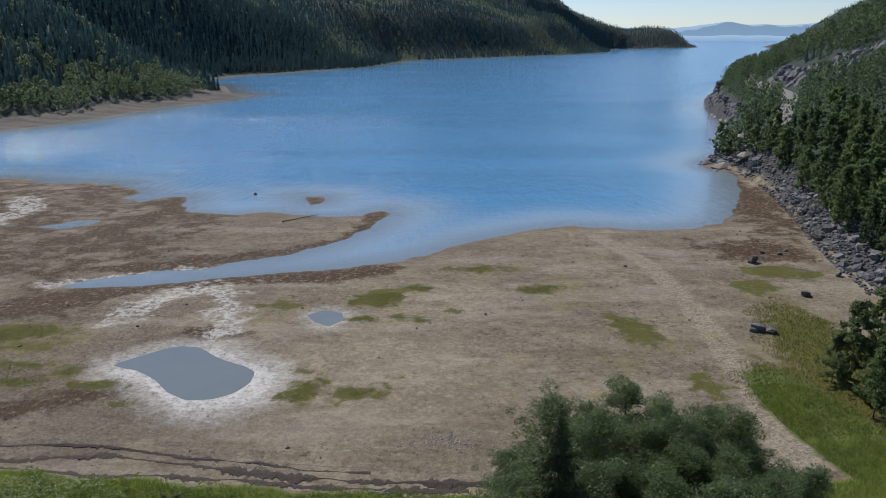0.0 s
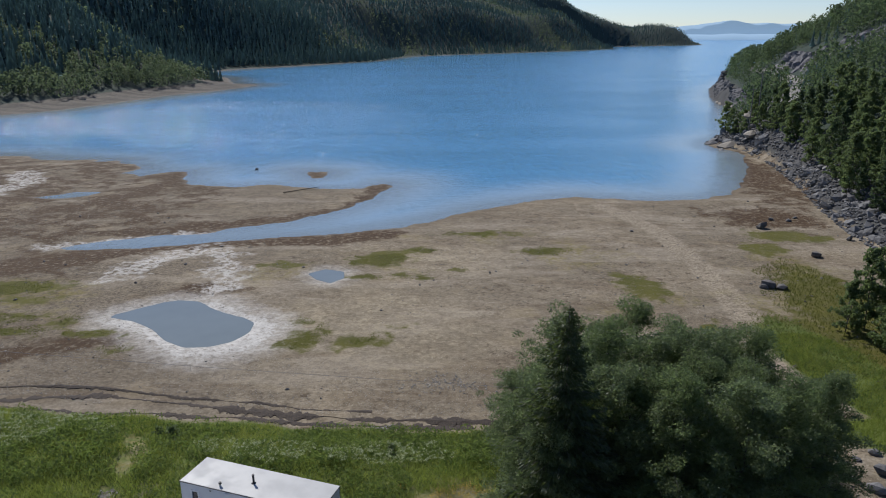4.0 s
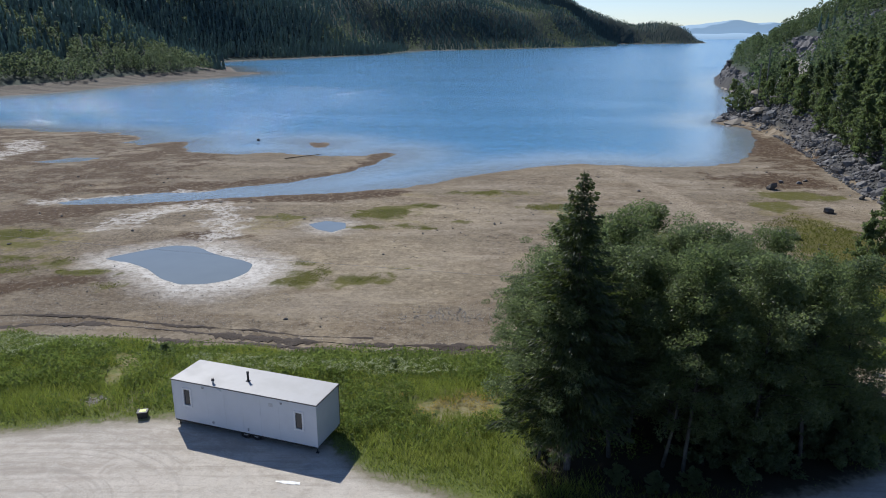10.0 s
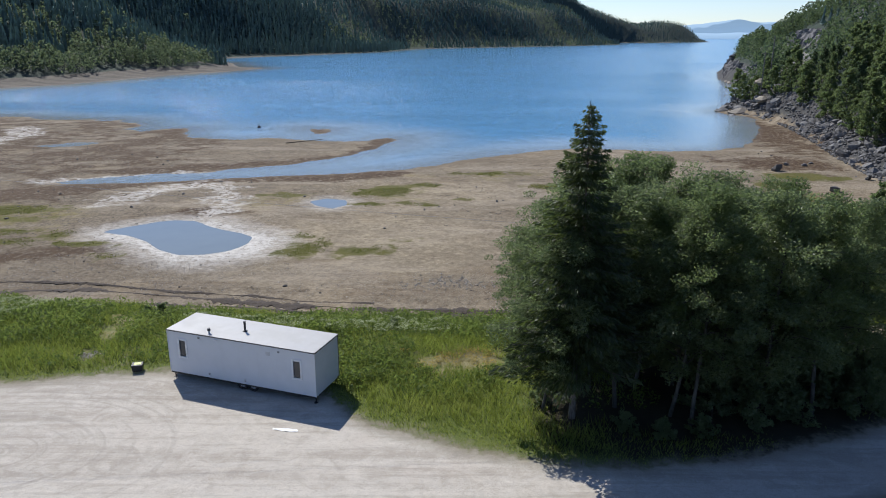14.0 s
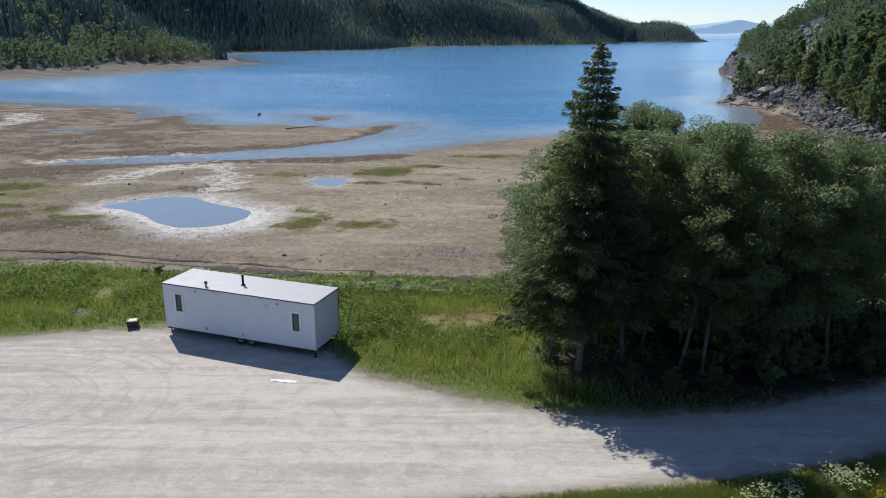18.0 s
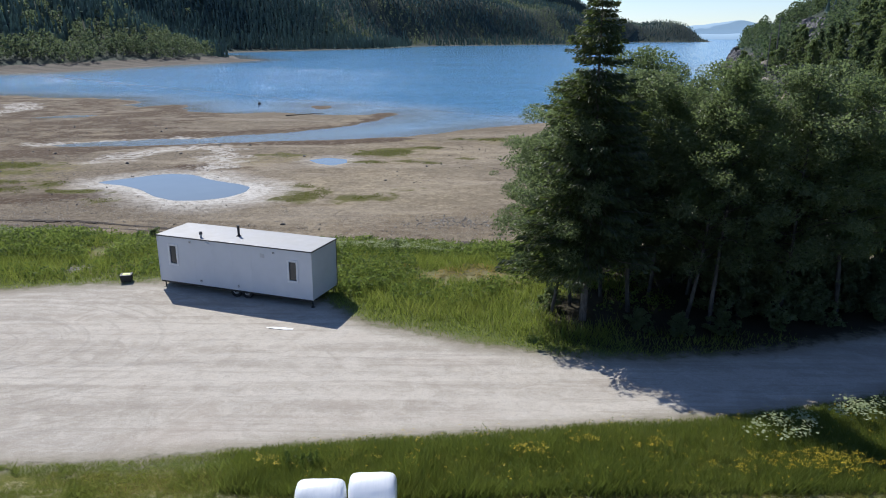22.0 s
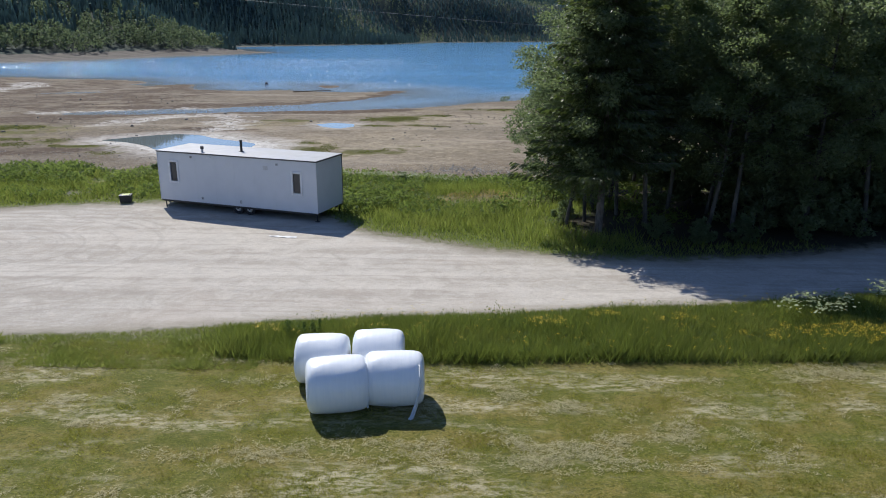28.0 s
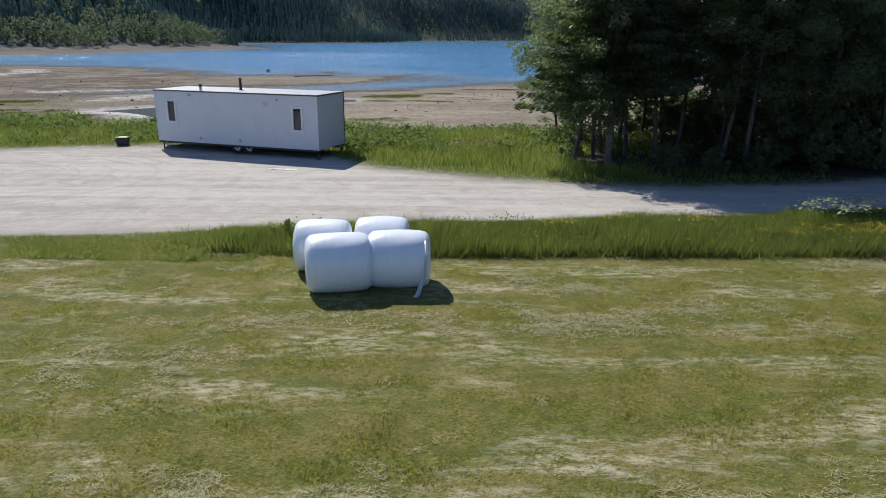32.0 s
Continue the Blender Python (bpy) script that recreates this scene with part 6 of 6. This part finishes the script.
near_road = np.clip(-inside(x, y, ROAD) / 2.0, 0.3, 1)
blades("meadow_grass", x, y, (0.38 + 0.28 * np.clip(patch, -0.5, 1)) * near_road, 0.017, grass_mat, 0.5, 3, "tall green meadow grass on the bank above the beach")
x, y = spread(330000, (-8, 16.6), (22, 24.5), rnd)
edge = np.interp(x, (-8, -6.6, -4.8, -1, 3, 8, 12, 26), (17.9, 17.3, 17.1, 17.1, 17.4, 17.6, 17.8, 19))
keep = (y > edge + 0.12 * rnd.normal(size=len(x))) & (inside(x, y, ROAD) < -0.05 - 0.35 * rnd.random(len(x))) & (y < 24) & ((x > -6.8) | (rnd.random(len(x)) < 0.15))
x, y = x[keep], y[keep]
full = np.clip(-inside(x, y, ROAD) / 1.2, 0.3, 1)
blades("verge_grass", x, y, (0.42 + 0.25 * fbm(x, y, 1.4, 3, 75)) * full, 0.0095, verge_mat, 0.6, 4, "tall uncut grass between road and mown field")
x, y = spread(120000, (-28, 16.5), (-5.5, 20.5), rnd)
keep = (inside(x, y, ROAD) < -0.05 - 0.3 * rnd.random(len(x))) & (fbm(x, y, 1.6, 3, 77) > -0.35)
blades("verge_grass", x[keep], y[keep], 0.07 + 0.26 * np.clip(fbm(x[keep], y[keep], 0.9, 3, 78), 0, 1), 0.009, grass_mat, 0.9, 5, "low rough grass at the edge of the gravel")
x, y = spread(300000, (-12, 6.4), (12, 18.2), rnd)
g = fbm(x, y, 0.5, 3, 79) + 0.6 * fbm(x * 0.5, y, 1.6, 3, 80)
keep = (inside(x, y, ROAD) < -0.1) & (g > -0.55 + 0.4 * rnd.normal(size=len(x)))
blades("field_stubble", x[keep], y[keep], 0.022 + 0.065 * np.clip(g[keep] + 0.1, 0, 1), 0.0065, stubble_mat, 1.2, 6, "short mown grass stubble", "grass")
# loose hay left lying in thin swathes and torn clumps
x, y = spread(560000, (-13, 6.2), (13, 17.6), rnd)
sw = 0.62 * fbm(x * 0.36 + 0.1 * y, y * 1.2, 1.7, 4, 81) + 0.55 * fbm(x * 0.75, y, 0.55, 4, 82) + 0.25 * fbm(x, y, 0.16, 2, 84)
keep = sw > 0.06 + 0.5 * rnd.random(len(x))
x, y, sw = x[keep], y[keep], sw[keep]
c = np.stack([x, y, height(x, y)[0] + rnd.uniform(0.012, 0.03, len(x)) + 0.09 * np.clip(sw - 0.2, 0, 0.5) * rnd.random(len(x))], 1)
a = rnd.normal(0.1, 1.0, len(x))
u = np.stack([np.cos(a), np.sin(a), rnd.normal(0, 0.16, len(x))], 1) * rnd.uniform(0.025, 0.085, len(x))[:, None]
w = np.stack([-np.sin(a), np.cos(a), 0 * a], 1) * 0.0042
p = np.stack([c - u, c - w, c + u, c + w], 1).reshape(-1, 3)
tagged(mesh_np("loose_hay", p, np.arange(len(p)).reshape(-1, 4), hay_mat), "pale dry hay left lying on the field", "hay", kind="stuff")
# tufts on the flats
x, y = spread(420000, (-60, 56), (58, 108), rnd)
TUFTS = [(-8.8, 91, 4.8, 3.4, 30), (-4.8, 95, 2.6, 1.6, 0), (-5.4, 84, 2.6, 1.0, -20), (-14.2, 64, 2.1, 3.0, -15), (-9, 63.8, 3.1, 1.7, 25), (-15, 68.6, 1.4, 0.8, 0), (-5.2, 67.6, 1.7, 0.6, 10), (-52, 79, 6.5, 2.8, 10), (-47.5, 75.2, 3.4, 1.4, 0), (-55, 74, 4, 2, 0),
         (-46.7, 70, 3.2, 1.3, 0), (-43.2, 66, 3.0, 1.3, 0), (-40.4, 69, 1.3, 1.6, 0), (-36, 65.6, 2.8, 1.3, 0), (-32.2, 61.7, 1.3, 0.9, 0), (5.5, 104, 6, 1.6, 0), (13, 94.5, 3.5, 1.8, 15), (-11, 83.5, 2.2, 0.8, 0), (42, 76, 6, 16, -8), (36, 60, 6, 14, 12)]
t_ = np.maximum.reduce([blob(x, y, *b) for b in TUFTS]) + 2.2 * fbm(x, y, 2.6, 4, 83)
keep = (t_ > 0.6) & (rnd.random(len(x)) < np.where(x > 25, 0.35, 0.8))
blades("flat_grass", x[keep], y[keep], np.where(x[keep] > 28, 0.22, 0.09), 0.04, tuft_mat, 0.7, 7, "olive tufts of short grass on the sandy flat")


# broad-leaved herbs in loose clumps among the grass
x, y = spread(5200, (-44, 31), (10, 51), rnd)
keep = (y < bank_foot(x) - 3) & (inside(x, y, ROAD) < -1.2) & (fbm(x, y, 3, 3, 97) > -0.1) & (blob(x, y, 0.3, 36.8, 3.0, 1.8) < 0)
x, y = x[keep], y[keep]
x2, y2 = spread(1300, (-6.5, 17.2), (20, 23.5), rnd)
keep = (inside(x2, y2, ROAD) < -0.35) & (y2 > np.interp(x2, (-8, -6.6, -4.8, -1, 3, 8, 12, 26), (17.9, 17.3, 17.1, 17.1, 17.4, 17.6, 17.8, 19)) + 0.1) & (fbm(x2, y2, 1.5, 3, 98) > -0.15)
x3, y3 = spread(900, (29, 44), (42, 72), rnd)
keep3 = blob(x3, y3, 35.5, 56, 4.2, 14, 10) + fbm(x3, y3, 3, 3, 99) > 0
x, y = np.concatenate([x, x3[keep3]]), np.concatenate([y, y3[keep3]])
x2, y2 = x2[keep], y2[keep]
low = np.repeat(np.stack([x2, y2, height(x2, y2)[0] + 0.2], 1), 14, 0) + rnd.normal(0, 1, (len(x2) * 14, 3)) * np.array([0.12, 0.1, 0.09])
v, f = leaves(low, None, 0.03, rnd)
tagged(mesh_np("verge_herbs", v, f, herb_mat), "small green herbs in the tall verge grass", "plants", kind="stuff")
c = np.repeat(np.stack([x, y, height(x, y)[0] + 0.3], 1), 12, 0) + rnd.normal(0, 1, (len(x) * 12, 3)) * np.array([0.16, 0.16, 0.13])
v, f = leaves(c, None, 0.075, rnd)
tagged(mesh_np("meadow_herbs", v, f, herb_mat), "broad-leaved green herbs among the meadow grass", "plants", kind="stuff")


# lush clumps of broad leaves that make the bank lumpy
x, y = spread(1500, (-46, 33), (6, 50), rnd)
big = 0.30 + 0.45 * np.clip(fbm(x, y, 7, 3, 101) + 0.4, 0, 1) + 0.2 * rnd.random(len(x))
keep = (y < bank_foot(x) - 2.6) & (inside(x, y, ROAD) < -1.1) & (fbm(x, y, 4.5, 3, 102) > -0.12) & (blob(x, y, 0.3, 36.8, 3.2, 2.0) < 0) & (line_gap(x, y, [(-23, 46), (-21.6, 42.5), (-21, 39.5)]) > 1.1) & (np.maximum(blob(x, y, -10.6, 34, 5, 2.2, -18), blob(x, y, 7, 32, 4.5, 4)) < 0)
x, y, big = x[keep], y[keep], big[keep]
k = 64
d_ = rnd.normal(size=(len(x), k, 3))
d_ /= np.linalg.norm(d_, axis=2)[..., None]
d_[..., 2] = np.abs(d_[..., 2])
c = np.stack([x, y, height(x, y)[0] + 0.12], 1)[:, None] + d_ * (big[:, None] * rnd.uniform(0.7, 1.1, (len(x), k)))[..., None] * np.array([1.25, 1.0, 0.95])
v, f = leaves(c.reshape(-1, 3), None, np.repeat(0.05 + 0.05 * big, k), rnd)
tagged(mesh_np("meadow_clumps", v, f, clump_mat), "rounded green clumps of tall herbs on the bank", "plants", kind="stuff")


def flowers(name, x, y, high, size, heads, material, label, seed):
    rnd = np.random.default_rng(seed)
    z = height(x, y)[0]
    c = np.repeat(np.stack([x, y, z + high], 1), heads, 0) + rnd.normal(0, 1, (len(x) * heads, 3)) * np.array([0.09, 0.09, 0.05]) * (size / 0.04)
    k = len(c)
    a = rnd.uniform(0, 2 * np.pi, k)
    s = size * rnd.uniform(0.5, 1.3, k)
    u = np.stack([np.cos(a), np.sin(a), rnd.normal(0, 0.25, k)], 1) * s[:, None]
    w = np.stack([-np.sin(a), np.cos(a), rnd.normal(0, 0.25, k)], 1) * s[:, None]
    p = np.stack([c - u, c - w, c + u, c + w], 1).reshape(-1, 3)
    tagged(mesh_np(name, p, np.arange(len(p)).reshape(-1, 4), material), label, "flowers", kind="stuff")


x, y = spread(11000, (-44, 36), (2, 50), rnd)
g = np.maximum.reduce([blob(x, y, -30, 44.6, 6.5, 3.2, -8), blob(x, y, -14, 41.5, 5, 2.2), blob(x, y, -4.5, 41.3, 4.5, 2.4, 5) - 0.3]) + 3.2 * fbm(x, y, 3.4, 4, 91)
keep = (g > 0.9) & (y < bank_foot(x) - 3) & (inside(x, y, ROAD) < -1)
flowers("cow_parsley", x[keep], y[keep], 0.72 + 0.25 * fbm(x[keep], y[keep], 1.2, 2, 103), 0.025, 9, umbel_mat, "white cow parsley in flower on the bank", 15)
x, y = spread(420, (8.0, 18.9), (15.5, 22.6), rnd)
keep = (blob(x, y, 10.0, 19.95, 1.7, 0.7, 20) + 0.5 * fbm(x, y, 0.8, 2, 92) > 0.15) | (blob(x, y, 13.1, 21.3, 1.3, 0.7, 20) > 0.1)
flowers("cow_parsley", x[keep], y[keep], 0.8, 0.045, 9, umbel_mat, "white cow parsley beside the shaded road", 16)
x, y = spread(9500, (-7, 17.3), (17, 22), rnd)
keep = ((rnd.random(len(x)) < 0.06) & (x > -5) | (np.maximum.reduce([blob(x, y, 10.3, 18.7, 3.2, 0.8), blob(x, y, 14.2, 20.6, 1.4, 0.8), blob(x, y, 4, 19.3, 4.5, 0.8) - 0.35, blob(x, y, -5.8, 18.2, 0.9, 0.6) - 0.1]) + 0.6 * fbm(x, y, 0.9, 2, 93) > 0.25)) & (inside(x, y, ROAD) < -0.4)
flowers("buttercups", x[keep], y[keep], 0.5, 0.0125, 6, yellow_mat, "yellow buttercups in the tall verge grass", 17)
x, y = spread(900, (-3.4, 34.4), (4.6, 39.0), rnd)
keep = blob(x, y, 0.3, 36.8, 3.0, 1.7) + 2.4 * fbm(x, y, 1.6, 3, 94) > 0.7
flowers("yellow_bedstraw", x[keep], y[keep], 0.2, 0.036, 6, ochre_mat, "low yellow flowers round a dry patch", 18)

# ---- poles and wire ----
pole_mat = make_bark("grey_pole", (0.10, 0.09, 0.08), (0.19, 0.175, 0.16))
for x, y, h in ((79.0, 190, 13), (83.0, 195, 13.5)):
    pole = tagged(new("utility_pole"), "weathered wooden pole on the rocky point", "pole", "poles on the point")
    z = ground_at(x, y)
    part("post", tube(bmesh.new(), (x, y, z - 0.3), (x, y, z + h), 0.16, 0.11, 9), pole_mat, pole)
    part("cross_arm", box(bmesh.new(), (1.6, 0.12, 0.14), (x, y, z + h - 0.5)), pole_mat, pole)
mast = tagged(new("power_mast"), "two-legged wooden power mast on the ridge", "pole")
mx, my = 232.0, 395.0
mz = ground_at(mx, my)
for dx in (-1.9, 1.9):
    part("leg", tube(bmesh.new(), (mx + dx * 1.1, my, mz - 0.5), (mx + dx, my, mz + 17), 0.22, 0.16, 9), pole_mat, mast)
part("cross_arm", box(bmesh.new(), (7.0, 0.22, 0.25), (mx, my, mz + 16.2)), pole_mat, mast)
bm = bmesh.new()
prev = None
for i in range(41):
    u = i / 40
    q = Vector((-44 + 50 * u, 33.5 + 1.0 * u, 13.0 - 4.6 * u - 1.2 * u * (1 - u)))
    if prev:
        tube(bm, prev, q, 0.006, seg=5)
    prev = q
tagged(part("overhead_cable", bm, plain("cable_sheath", (0.30, 0.30, 0.31), 0.5)), "thin grey overhead cable running into the trees", "cable")

# upright dock stalks behind the bales
for i in range(7):
    x, y = -5.2 + 0.16 * i + 0.06 * math.sin(i * 5), 18.5 + 0.12 * math.cos(i * 3)
    stalk = tagged(new("dock_plant"), "tall green dock plant in the verge", "plant", "dock plants")
    h = 0.5 + 0.12 * math.sin(i * 2.3)
    z = ground_at(x, y)
    part("stem", tube(bmesh.new(), (x, y, z - 0.02), (x + 0.05, y, z + h), 0.012, 0.006, 6), herb_mat, stalk)
    r2 = np.random.default_rng(200 + i)
    q = r2.uniform(0.15, 1.0, 60)
    c = np.stack([x + 0.05 * q + r2.normal(0, 0.035, 60), y + r2.normal(0, 0.035, 60), z + q * h], 1)
    v, f = leaves(c, None, 0.045, r2)
    tagged(mesh_np("foliage", v, f, herb_mat, stalk), kind="stuff")
